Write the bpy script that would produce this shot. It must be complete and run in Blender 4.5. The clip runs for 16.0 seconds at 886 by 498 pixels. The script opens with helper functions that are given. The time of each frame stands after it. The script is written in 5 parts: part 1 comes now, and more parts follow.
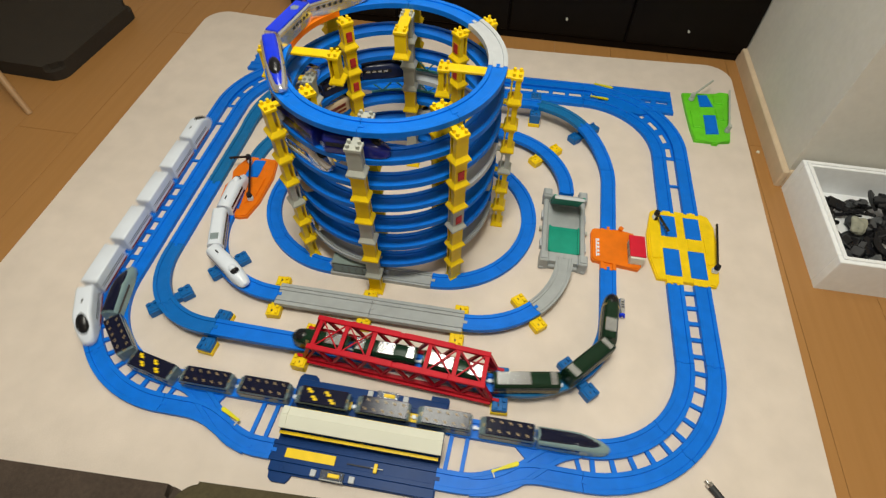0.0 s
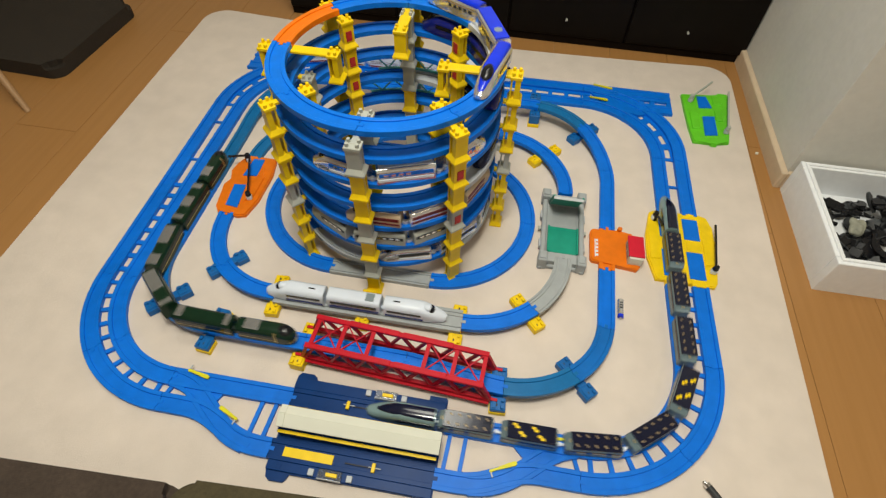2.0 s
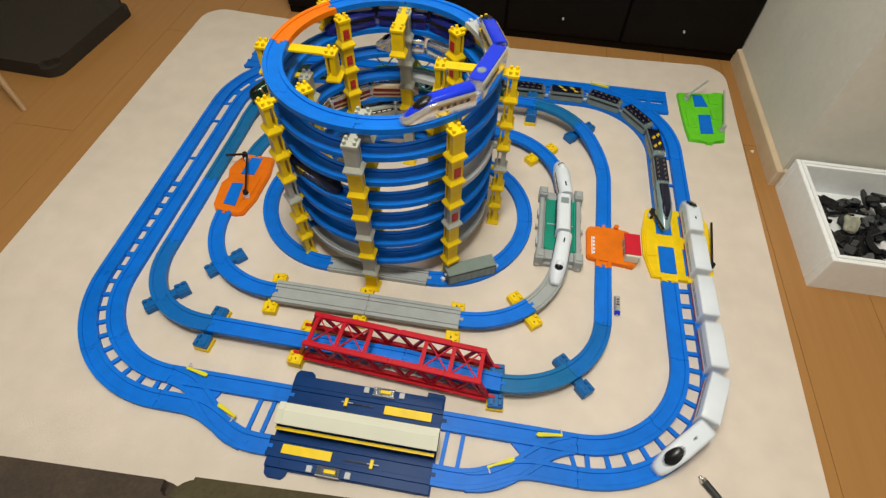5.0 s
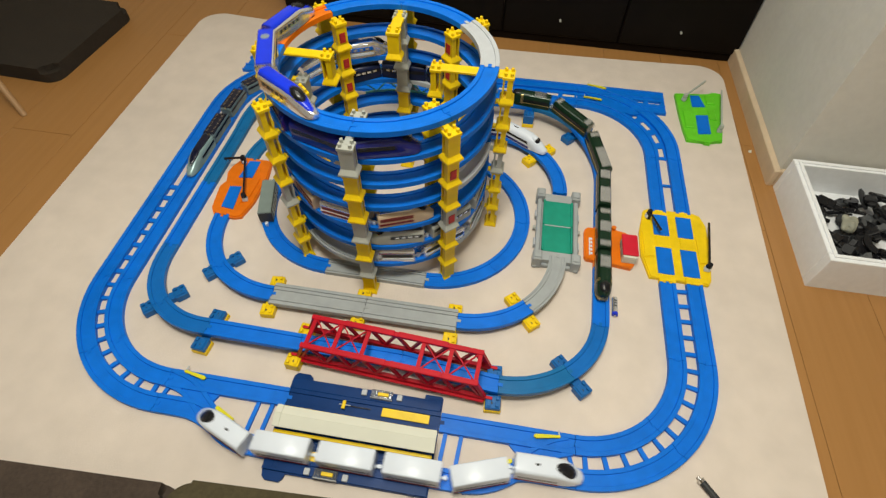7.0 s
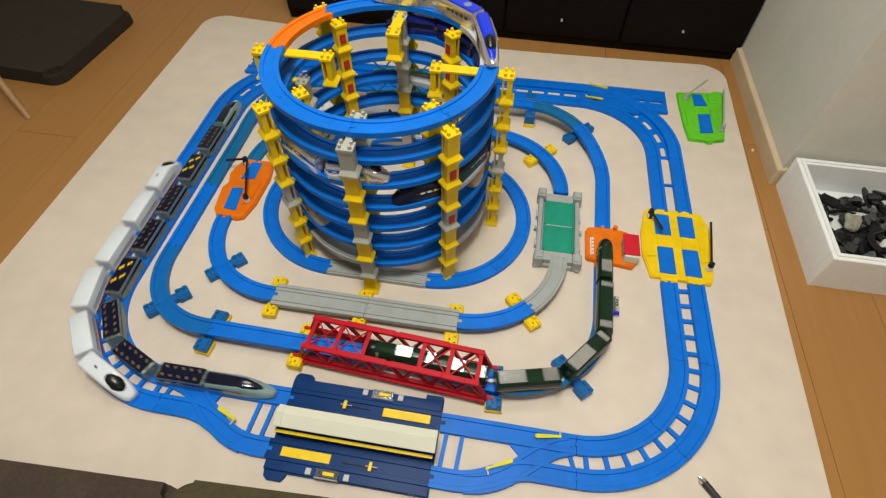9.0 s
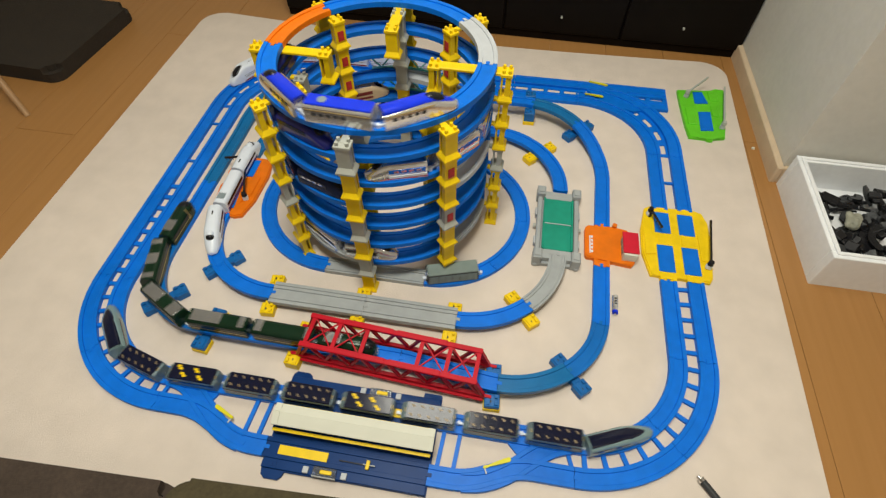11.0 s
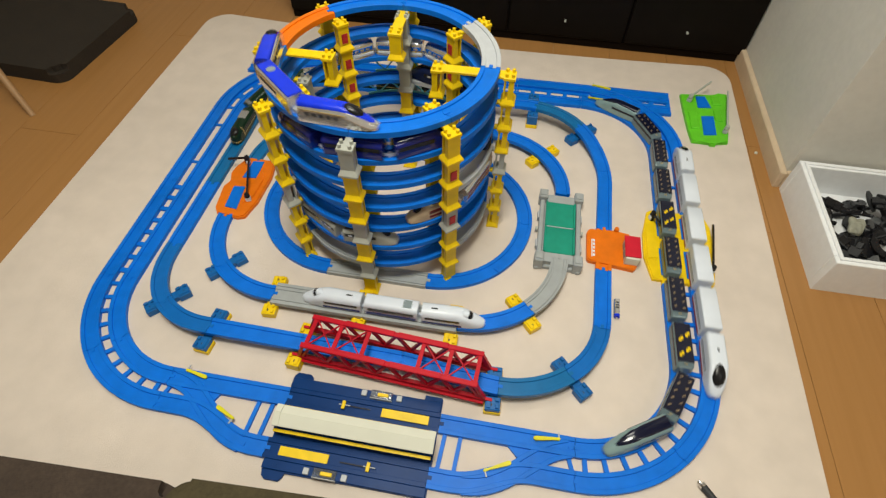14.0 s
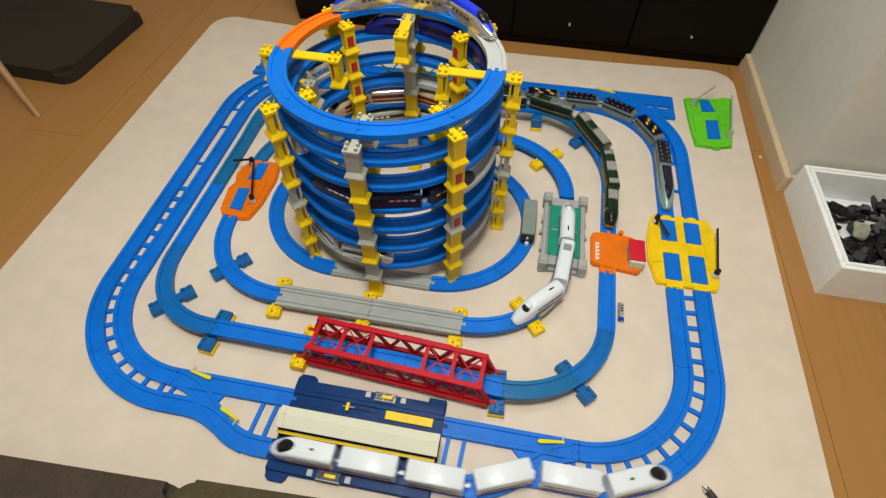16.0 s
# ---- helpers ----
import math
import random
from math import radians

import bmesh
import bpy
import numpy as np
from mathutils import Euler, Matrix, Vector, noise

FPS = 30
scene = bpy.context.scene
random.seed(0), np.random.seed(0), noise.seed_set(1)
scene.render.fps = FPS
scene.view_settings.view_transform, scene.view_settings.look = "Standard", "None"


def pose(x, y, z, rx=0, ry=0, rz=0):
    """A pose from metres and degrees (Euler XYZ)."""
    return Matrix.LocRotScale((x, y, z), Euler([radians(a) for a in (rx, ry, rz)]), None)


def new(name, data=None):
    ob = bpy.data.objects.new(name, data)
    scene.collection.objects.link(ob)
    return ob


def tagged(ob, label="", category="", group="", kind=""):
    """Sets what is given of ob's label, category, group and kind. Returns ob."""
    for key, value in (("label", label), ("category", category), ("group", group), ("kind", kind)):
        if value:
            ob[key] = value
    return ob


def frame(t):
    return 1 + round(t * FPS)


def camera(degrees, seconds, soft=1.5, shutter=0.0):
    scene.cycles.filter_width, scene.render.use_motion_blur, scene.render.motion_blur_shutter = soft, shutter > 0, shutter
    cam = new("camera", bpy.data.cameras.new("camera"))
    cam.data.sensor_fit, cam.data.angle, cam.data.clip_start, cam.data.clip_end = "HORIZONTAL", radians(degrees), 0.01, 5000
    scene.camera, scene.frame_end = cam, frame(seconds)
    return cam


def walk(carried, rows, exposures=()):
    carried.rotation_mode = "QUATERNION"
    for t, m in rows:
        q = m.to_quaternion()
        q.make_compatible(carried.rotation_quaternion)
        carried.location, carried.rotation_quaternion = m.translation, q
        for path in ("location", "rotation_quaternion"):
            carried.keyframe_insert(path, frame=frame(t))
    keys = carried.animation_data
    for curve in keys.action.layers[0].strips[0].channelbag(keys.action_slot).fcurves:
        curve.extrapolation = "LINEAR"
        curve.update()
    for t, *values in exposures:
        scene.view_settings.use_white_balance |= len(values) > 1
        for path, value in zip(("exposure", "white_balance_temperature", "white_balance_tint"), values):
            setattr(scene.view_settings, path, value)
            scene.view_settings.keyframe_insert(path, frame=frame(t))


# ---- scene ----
cam = camera(81.62, 16.0, 1.3, 0.5)
PATH = [
    (0, -0.2279, -0.5507, 1.0218, 37.219, 8.604, 1.185),
    (0.5, -0.2272, -0.5521, 1.0197, 37.207, 8.545, 1.306),
    (1, -0.2297, -0.5507, 1.0187, 37.184, 8.396, 1.476),
    (1.5, -0.2278, -0.5493, 1.0183, 37.169, 8.430, 1.510),
    (2, -0.2282, -0.5524, 1.0198, 37.299, 8.352, 1.645),
    (2.5, -0.2288, -0.5543, 1.0202, 37.342, 8.279, 1.748),
    (3, -0.2286, -0.5542, 1.0206, 37.311, 8.096, 1.872),
    (3.5, -0.2276, -0.5545, 1.0200, 37.293, 8.066, 1.880),
    (4, -0.2272, -0.5547, 1.0205, 37.156, 7.869, 1.984),
    (6.5, -0.2212, -0.5649, 1.0210, 37.504, 8.152, 1.540),
    (7, -0.2170, -0.5581, 1.0221, 37.490, 8.198, 1.307),
    (7.5, -0.2143, -0.5554, 1.0216, 37.514, 8.393, 0.984),
    (8, -0.2129, -0.5555, 1.0215, 37.536, 8.496, 0.801),
    (8.5, -0.2102, -0.5558, 1.0221, 37.528, 8.705, 0.654),
    (9, -0.2092, -0.5579, 1.0233, 37.516, 8.986, 0.473),
    (11.5, -0.2023, -0.5536, 1.0202, 37.239, 9.194, 0.390),
    (12, -0.2015, -0.5533, 1.0204, 37.221, 9.221, 0.422),
    (12.5, -0.2024, -0.5545, 1.0204, 37.330, 9.156, 0.584),
    (13, -0.2017, -0.5552, 1.0200, 37.422, 9.219, 0.603),
    (13.5, -0.2019, -0.5538, 1.0221, 37.415, 9.491, 0.485),
    (14, -0.2033, -0.5540, 1.0224, 37.495, 9.567, 0.502),
    (14.5, -0.2043, -0.5555, 1.0217, 37.593, 9.716, 0.489),
    (15, -0.2056, -0.5585, 1.0222, 37.725, 9.975, 0.409),
    (15.5, -0.2094, -0.5576, 1.0233, 37.702, 9.860, 0.560),
    (16, -0.2097, -0.5563, 1.0228, 37.796, 9.846, 0.574),
]
walk(cam, [(t, pose(x, y, z, rx, 0, rz) @ pose(0, 0, 0, 0, 0, roll)) for t, x, y, z, rx, rz, roll in PATH])

# ---- light: two warm ceiling lamps over the rug in a room at night, and an added unseen fill light ----
world = bpy.data.worlds.new("world")
world.use_nodes = True
world.node_tree.nodes["Background"].inputs[0].default_value = (0.9, 0.75, 0.6, 1)
world.node_tree.nodes["Background"].inputs[1].default_value = 0.008
scene.world = world


def area_lamp(name, x, y, z, size, power, colour):
    data = bpy.data.lights.new(name, "AREA")
    data.shape, data.size, data.energy, data.color = "DISK", size, power, colour
    ob = new(name, data)
    ob.matrix_world = pose(x, y, z)
    return ob


area_lamp("overhead_light", -0.50, 0.66, 2.3, 0.62, 10.5, (0.985, 0.965, 0.84))
area_lamp("overhead_light", -0.36, -0.26, 2.3, 0.62, 43.0, (0.985, 0.965, 0.828))
# unseen fill light, added to brighten the papered wall beside the foam box
area_lamp("overhead_light", 1.35, -1.5, 2.3, 0.5, 8.5, (0.985, 0.965, 0.84))
scene.view_settings.exposure = 0.0


# ---- materials ----
def mat(name, colour, rough=0.4, metal=0.0, vary=0.12, scale=40.0, bump=0.0, bump_scale=300.0, rand=0.0, alpha=1.0, coat=0.0, spec=0.3):
    m = bpy.data.materials.new(name)
    m.use_nodes = True
    nt = m.node_tree
    b = nt.nodes["Principled BSDF"]
    b.inputs["Roughness"].default_value, b.inputs["Metallic"].default_value = rough, metal
    b.inputs["Coat Weight"].default_value = coat
    b.inputs["Specular IOR Level"].default_value = spec
    tc = nt.nodes.new("ShaderNodeTexCoord")
    n1 = nt.nodes.new("ShaderNodeTexNoise")
    n1.inputs["Scale"].default_value, n1.inputs["Detail"].default_value = scale, 6
    n2 = nt.nodes.new("ShaderNodeTexNoise")
    n2.inputs["Scale"].default_value, n2.inputs["Detail"].default_value = scale * 0.12, 3
    add = nt.nodes.new("ShaderNodeMath")
    add.operation = "ADD"
    nt.links.new(tc.outputs["Object"], n1.inputs["Vector"])
    nt.links.new(tc.outputs["Object"], n2.inputs["Vector"])
    nt.links.new(n1.outputs["Fac"], add.inputs[0])
    nt.links.new(n2.outputs["Fac"], add.inputs[1])
    last = add
    if rand:
        info = nt.nodes.new("ShaderNodeObjectInfo")
        ra = nt.nodes.new("ShaderNodeMath")
        ra.operation = "MULTIPLY_ADD"
        ra.inputs[1].default_value = rand
        nt.links.new(info.outputs["Random"], ra.inputs[0])
        nt.links.new(add.outputs[0], ra.inputs[2])
        last = ra
    ramp = nt.nodes.new("ShaderNodeMapRange")
    ramp.inputs["From Min"].default_value, ramp.inputs["From Max"].default_value = 0.7, 1.3 + rand
    ramp.inputs["To Min"].default_value, ramp.inputs["To Max"].default_value = 1 - vary, 1 + vary
    nt.links.new(last.outputs[0], ramp.inputs["Value"])
    mul = nt.nodes.new("ShaderNodeVectorMath")
    mul.operation = "SCALE"
    mul.inputs[0].default_value = colour
    nt.links.new(ramp.outputs[0], mul.inputs["Scale"])
    nt.links.new(mul.outputs[0], b.inputs["Base Color"])
    rr = nt.nodes.new("ShaderNodeMapRange")
    rr.inputs["From Min"].default_value, rr.inputs["From Max"].default_value = 0.3, 0.7
    rr.inputs["To Min"].default_value, rr.inputs["To Max"].default_value = max(0.03, rough - 0.07), min(1, rough + 0.1)
    nt.links.new(n2.outputs["Fac"], rr.inputs["Value"])
    nt.links.new(rr.outputs[0], b.inputs["Roughness"])
    if bump:
        n3 = nt.nodes.new("ShaderNodeTexNoise")
        n3.inputs["Scale"].default_value, n3.inputs["Detail"].default_value = bump_scale, 4
        bp = nt.nodes.new("ShaderNodeBump")
        bp.inputs["Strength"].default_value, bp.inputs["Distance"].default_value = bump, 0.002
        nt.links.new(tc.outputs["Object"], n3.inputs["Vector"])
        nt.links.new(n3.outputs["Fac"], bp.inputs["Height"])
        nt.links.new(bp.outputs[0], b.inputs["Normal"])
    if alpha < 1:
        b.inputs["Transmission Weight"].default_value = 1 - alpha
    return m


BLUE = mat("track_blue", (0.0005, 0.148, 0.66), 0.44, vary=0.14, rand=0.12, spec=0.22)
TEAL = mat("track_teal", (0.004, 0.13, 0.34), 0.36, vary=0.12, rand=0.1)
TEAL_BLUE = mat("track_teal_blue", (0.003, 0.130, 0.46), 0.38, vary=0.12, rand=0.1)
BLOCK_BLUE = mat("block_blue", (0.006, 0.12, 0.38), 0.38, rand=0.2)
GREY = mat("track_grey", (0.33, 0.35, 0.36), 0.42, vary=0.1, rand=0.1)
PALE_GREY = mat("track_pale_grey", (0.45, 0.47, 0.50), 0.38, vary=0.08)
ORANGE = mat("orange_plastic", (0.72, 0.16, 0.003), 0.38)
YELLOW = mat("yellow_plastic", (0.82, 0.56, 0.004), 0.38, vary=0.14, rand=0.15)
GREY_BLOCK = mat("grey_block", (0.40, 0.41, 0.37), 0.42, rand=0.15)
RED = mat("red_plastic", (0.46, 0.004, 0.016), 0.42, spec=0.2)
NAVY = mat("navy_plastic", (0.003, 0.034, 0.150), 0.36, spec=0.13, bump=0.05, bump_scale=90)
PALE_CREAM = mat("pale_cream_plastic", (0.30, 0.30, 0.24), 0.5, vary=0.3, scale=60)
CREAM = mat("cream_plastic", (0.64, 0.64, 0.55), 0.5, vary=0.03, scale=15)
GREEN_ROOF = mat("green_plastic", (0.008, 0.25, 0.17), 0.42)
LIME = mat("lime_plastic", (0.12, 0.55, 0.02), 0.4)
CRIMSON = mat("crimson_plastic", (0.55, 0.01, 0.03), 0.4)
WHITE = mat("white_plastic", (0.68, 0.73, 0.82), 0.3, vary=0.03)
DARK_RED = mat("dark_red_stripe", (0.22, 0.008, 0.016), 0.4)
BLACK = mat("black_plastic", (0.01, 0.01, 0.012), 0.25, vary=0.2)
DARK = mat("dark_underframe", (0.035, 0.037, 0.04), 0.5, vary=0.2)
SILVER = mat("silver_paint", (0.80, 0.80, 0.81), 0.16, 0.8, vary=0.08)
SLATE_SIDE = mat("slate_grey_body", (0.155, 0.215, 0.235), 0.28, 0.1, vary=0.12)
SEA_GREY = mat("sea_grey_body", (0.24, 0.35, 0.36), 0.25, 0.15, vary=0.1)
NIGHT = mat("night_blue_roof", (0.006, 0.008, 0.026), 0.14, spec=0.5, bump=0.05, bump_scale=120)
GOLD = mat("gold_trim", (0.46, 0.34, 0.14), 0.32, 0.6)
BRONZE = mat("dull_bronze_print", (0.26, 0.19, 0.10), 0.4, 0.2, vary=0.35, scale=200)
DEEP_GREEN = mat("deep_green_body", (0.008, 0.028, 0.014), 0.22, 0.1)
ROYAL = mat("royal_blue_paint", (0.008, 0.035, 0.68), 0.26)
DEEP_BLUE = mat("deep_blue_body", (0.008, 0.014, 0.17), 0.12, coat=0.5)
MAROON = mat("maroon_body", (0.16, 0.02, 0.02), 0.3)
BROWN_CREAM = mat("beige_body", (0.52, 0.40, 0.27), 0.35)
SAGE_GREY = mat("sage_grey_roof", (0.20, 0.25, 0.235), 0.4, vary=0.1)
GREY_BODY = mat("grey_blue_body", (0.22, 0.27, 0.29), 0.4)
AZURE = mat("azure_paint", (0.01, 0.13, 0.60), 0.25)
MIDNIGHT = mat("midnight_navy_paint", (0.008, 0.014, 0.05), 0.25)
GREY_DARK = mat("dark_grey_plastic", (0.10, 0.105, 0.11), 0.5, vary=0.3)
PANEL = mat("silver_panel", (0.62, 0.64, 0.66), 0.2, 0.85, vary=0.12, bump=0.12, bump_scale=180)
MINT = mat("mint_plastic", (0.16, 0.60, 0.53), 0.35)
STICKER = mat("red_sticker", (0.50, 0.03, 0.03), 0.5, vary=0.4, scale=120)
BROWN_CLOTH = mat("dark_brown_cloth", (0.030, 0.023, 0.017), 1.0, vary=0.2, scale=160, bump=0.6, bump_scale=700)
UMBER_CLOTH = mat("umber_cloth", (0.060, 0.043, 0.033), 1.0, vary=0.2, scale=160, bump=0.6, bump_scale=700)
OLIVE_CLOTH = mat("olive_brown_cloth", (0.068, 0.055, 0.029), 1.0, vary=0.2, scale=160, bump=0.6, bump_scale=700)
RUG = mat("cream_rug_pile", (0.69, 0.600, 0.528), 0.95, vary=0.065, scale=16, bump=0.7, bump_scale=900)
WALL = mat("wallpaper", (0.62, 0.60, 0.55), 0.9, vary=0.04, scale=60, bump=0.25, bump_scale=420)
OAK = mat("light_wood_trim", (0.50, 0.33, 0.19), 0.5, vary=0.12, scale=25)
LEG_WOOD = mat("warm_leg_wood", (0.36, 0.21, 0.10), 0.45, vary=0.15, scale=25)
TRIM = mat("pale_wood_trim", (0.60, 0.47, 0.33), 0.5, vary=0.08, scale=25)
LEVER = mat("lemon_plastic", (0.66, 0.60, 0.015), 0.4)
EBONY = mat("ebony_board", (0.0045, 0.003, 0.0022), 0.5, vary=0.3, scale=14, spec=0.12)
FOAM = mat("white_foam", (0.80, 0.815, 0.84), 0.7, vary=0.04, scale=60, bump=0.12, bump_scale=260)
CHROME = mat("chrome", (0.7, 0.7, 0.7), 0.15, 1.0)
SMOKE = mat("smoky_clear_plastic", (0.85, 0.88, 0.9), 0.12, alpha=0.08)


def wood_floor():
    m = bpy.data.materials.new("floor_planks_wood")
    m.use_nodes = True
    nt = m.node_tree
    b = nt.nodes["Principled BSDF"]
    tc = nt.nodes.new("ShaderNodeTexCoord")
    mp = nt.nodes.new("ShaderNodeMapping")
    mp.inputs["Scale"].default_value = (60, 2.2, 60)
    n = nt.nodes.new("ShaderNodeTexNoise")
    n.inputs["Scale"].default_value, n.inputs["Detail"].default_value = 1.0, 8
    info = nt.nodes.new("ShaderNodeObjectInfo")
    mx = nt.nodes.new("ShaderNodeMath")
    mx.operation = "MULTIPLY_ADD"
    mx.inputs[1].default_value = 0.10
    ramp = nt.nodes.new("ShaderNodeValToRGB")
    ramp.color_ramp.elements[0].position, ramp.color_ramp.elements[1].position = 0.3, 1.0
    ramp.color_ramp.elements[0].color = (0.345, 0.165, 0.048, 1)
    ramp.color_ramp.elements[1].color = (0.405, 0.200, 0.064, 1)
    nt.links.new(tc.outputs["Object"], mp.inputs[0])
    nt.links.new(mp.outputs[0], n.inputs["Vector"])
    nt.links.new(info.outputs["Random"], mx.inputs[0])
    nt.links.new(n.outputs["Fac"], mx.inputs[2])
    nt.links.new(mx.outputs[0], ramp.inputs[0])
    nt.links.new(ramp.outputs[0], b.inputs["Base Color"])
    b.inputs["Roughness"].default_value = 0.42
    return m


FLOOR_WOOD = wood_floor()


# ---- mesh helpers ----
def finish(bm, name, material, smooth=False):
    bmesh.ops.recalc_face_normals(bm, faces=bm.faces)
    me = bpy.data.meshes.new(name)
    bm.to_mesh(me)
    bm.free()
    me.materials.append(material)
    if smooth:
        me.polygons.foreach_set("use_smooth", [True] * len(me.polygons))
        me.set_sharp_from_angle(angle=radians(40))
    return me


def part(name, bm, material, parent=None, label="", smooth=False):
    ob = new(name, finish(bm, name, material, smooth))
    ob.parent = parent
    if label:
        tagged(ob, label)
    return ob


def box(x0, x1, y0, y1, z0, z1, bevel=0.0, bm=None, segs=1):
    bm = bm or bmesh.new()
    vs = bmesh.ops.create_cube(bm, size=1)["verts"]
    for v in vs:
        v.co = Vector(((x0 + x1) / 2 + v.co.x * (x1 - x0), (y0 + y1) / 2 + v.co.y * (y1 - y0), (z0 + z1) / 2 + v.co.z * (z1 - z0)))
    if bevel:
        es = {e for v in vs for e in v.link_edges}
        bmesh.ops.bevel(bm, geom=list(es), offset=bevel, segments=segs, affect="EDGES", profile=0.5)
    return bm


def bar(a, b, w, h=None, bm=None):
    """A square bar from a to b."""
    bm = bm or bmesh.new()
    a, b = Vector(a), Vector(b)
    m = Matrix.Translation((a + b) / 2) @ (b - a).to_track_quat("Z", "Y").to_matrix().to_4x4()
    vs = bmesh.ops.create_cube(bm, size=1)["verts"]
    for v in vs:
        v.co = m @ Vector((v.co.x * w, v.co.y * (h or w), v.co.z * (b - a).length))
    return bm


def rod(a, b, r, r2=None, segs=12, bm=None):
    bm = bm or bmesh.new()
    a, b = Vector(a), Vector(b)
    m = Matrix.Translation((a + b) / 2) @ (b - a).to_track_quat("Z", "Y").to_matrix().to_4x4()
    bmesh.ops.create_cone(bm, cap_ends=True, segments=segs, radius1=r, radius2=r if r2 is None else r2, depth=(b - a).length, matrix=m)
    return bm


def slab(points, z0, z1, bevel=0.0, bm=None, segs=2):
    """A plate with the outline points."""
    bm = bm or bmesh.new()
    lo = [bm.verts.new((x, y, z0)) for x, y in points]
    hi = [bm.verts.new((x, y, z1)) for x, y in points]
    n = len(points)
    top = bm.faces.new(hi)
    bm.faces.new(lo[::-1])
    for i in range(n):
        bm.faces.new((lo[i], lo[(i + 1) % n], hi[(i + 1) % n], hi[i]))
    if bevel:
        bmesh.ops.bevel(bm, geom=list(top.edges), offset=bevel, segments=segs, affect="EDGES")
    return bm


def thing(name, m, label, category, group=""):
    ob = new(name)
    ob.matrix_basis = m
    return tagged(ob, label, category, group)


# ---- lines of the tracks ----
def fillet(vertices, step=0.008):
    """A closed line through (x, y, radius) corners, rounded: an array of x, y."""
    out = []
    n = len(vertices)
    for i in range(n):
        p0, p1, p2 = (np.array(vertices[(i + k) % n][:2], float) for k in (-1, 0, 1))
        r = vertices[i][2]
        u, w = p0 - p1, p2 - p1
        u, w = u / np.linalg.norm(u), w / np.linalg.norm(w)
        half = math.acos(max(-1, min(1, float(u @ w)))) / 2
        reach = r / math.tan(half)
        bis = (u + w) / np.linalg.norm(u + w)
        c = p1 + bis * r / math.sin(half)
        a0, a1 = p1 + u * reach - c, p1 + w * reach - c
        turn = math.pi - 2 * half
        sign = 1 if a0[0] * a1[1] - a0[1] * a1[0] > 0 else -1
        k = max(2, int(r * turn / step))
        for j in range(k + 1):
            t = sign * turn * j / k
            out.append(c + np.array([a0[0] * math.cos(t) - a0[1] * math.sin(t), a0[0] * math.sin(t) + a0[1] * math.cos(t)]))
    dense = []
    for a, b in zip(out, out[1:] + out[:1]):
        k = max(1, int(np.linalg.norm(b - a) / step))
        dense += [a + (b - a) * j / k for j in range(k)]
    return np.array(dense)


class Open:
    """An open track line through points, on the floor."""

    def __init__(self, points):
        p = np.array(points, float)
        for _ in range(4):
            q = np.empty((2 * len(p) - 2, 2))
            q[0::2], q[1::2] = p[:-1] * 0.75 + p[1:] * 0.25, p[:-1] * 0.25 + p[1:] * 0.75
            p = np.vstack([p[:1], q, p[-1:]])
        self.p = p
        self.s = np.concatenate([[0], np.cumsum(np.linalg.norm(p[1:] - p[:-1], axis=1))])
        self.length = float(self.s[-1])

    def at(self, s):
        x, y = (float(np.interp(s, self.s, self.p[:, k])) for k in (0, 1))
        return Vector((x, y, 0.0))


class Line:
    """A closed track line, anticlockwise from above, with heights by arc length."""

    def __init__(self, vertices, height):
        self.p = fillet(vertices)
        d = np.linalg.norm(np.roll(self.p, -1, 0) - self.p, axis=1)
        self.s = np.concatenate([[0], np.cumsum(d)])
        self.length = float(self.s[-1])
        self.z = np.array([height(x, y) for x, y in self.p])
        if len(self.z) > 30:
            for _ in range(3):
                self.z = sum(np.roll(self.z, k) for k in range(-4, 5)) / 9
        q = np.vstack([np.column_stack([self.p, self.z]), [[*self.p[0], self.z[0]]]])
        self.q = q

    def at(self, s):
        s = s % self.length
        return Vector([float(np.interp(s, self.s, self.q[:, k])) for k in range(3)])

    def near(self, x, y):
        return float(self.s[int(np.argmin(((self.p - [x, y]) ** 2).sum(1)))])

    def car(self, s, half, way=1):
        """The pose of a car of that half wheelbase at s; its x axis points along its way."""
        a, b = self.at(s - half), self.at(s + half)
        d = (b - a) * way
        yaw, pitch = math.atan2(d.y, d.x), math.atan2(d.z, math.hypot(d.x, d.y))
        return Matrix.Translation((a + b) / 2) @ Matrix.Rotation(yaw, 4, "Z") @ Matrix.Rotation(-pitch, 4, "Y")


def smooth_step(a, b, v):
    t = max(0.0, min(1.0, (v - a) / (b - a)))
    return t * t * (3 - 2 * t)


R1, R2, GAUGE = 0.216, 0.278, 0.019
TOWER = (-0.478, 0.33)
LEVEL = 0.063
LOOP_IN = Line([(-1.047, -0.216, R1), (0.2165, -0.216, R1), (0.2165, 0.872, R1), (-1.060, 0.868, R1)], lambda x, y: 0.0)
LOOP_OUT = Line([(-1.101, -0.2705, 0.272), (-0.748, -0.2705, 0.15), (-0.640, -0.3185, 0.15), (-0.197, -0.3185, 0.15), (-0.105, -0.278, 0.15), (0.279, -0.278, R2),
                 (0.280, 0.951, 0.268), (-1.127, 0.938, 0.278)], lambda x, y: 0.0)


def height_mid(x, y):
    front = 0.026 * (1 - smooth_step(-0.13, 0.06, y))
    back = 0.045 * smooth_step(0.56, 0.76, y)
    return front + back


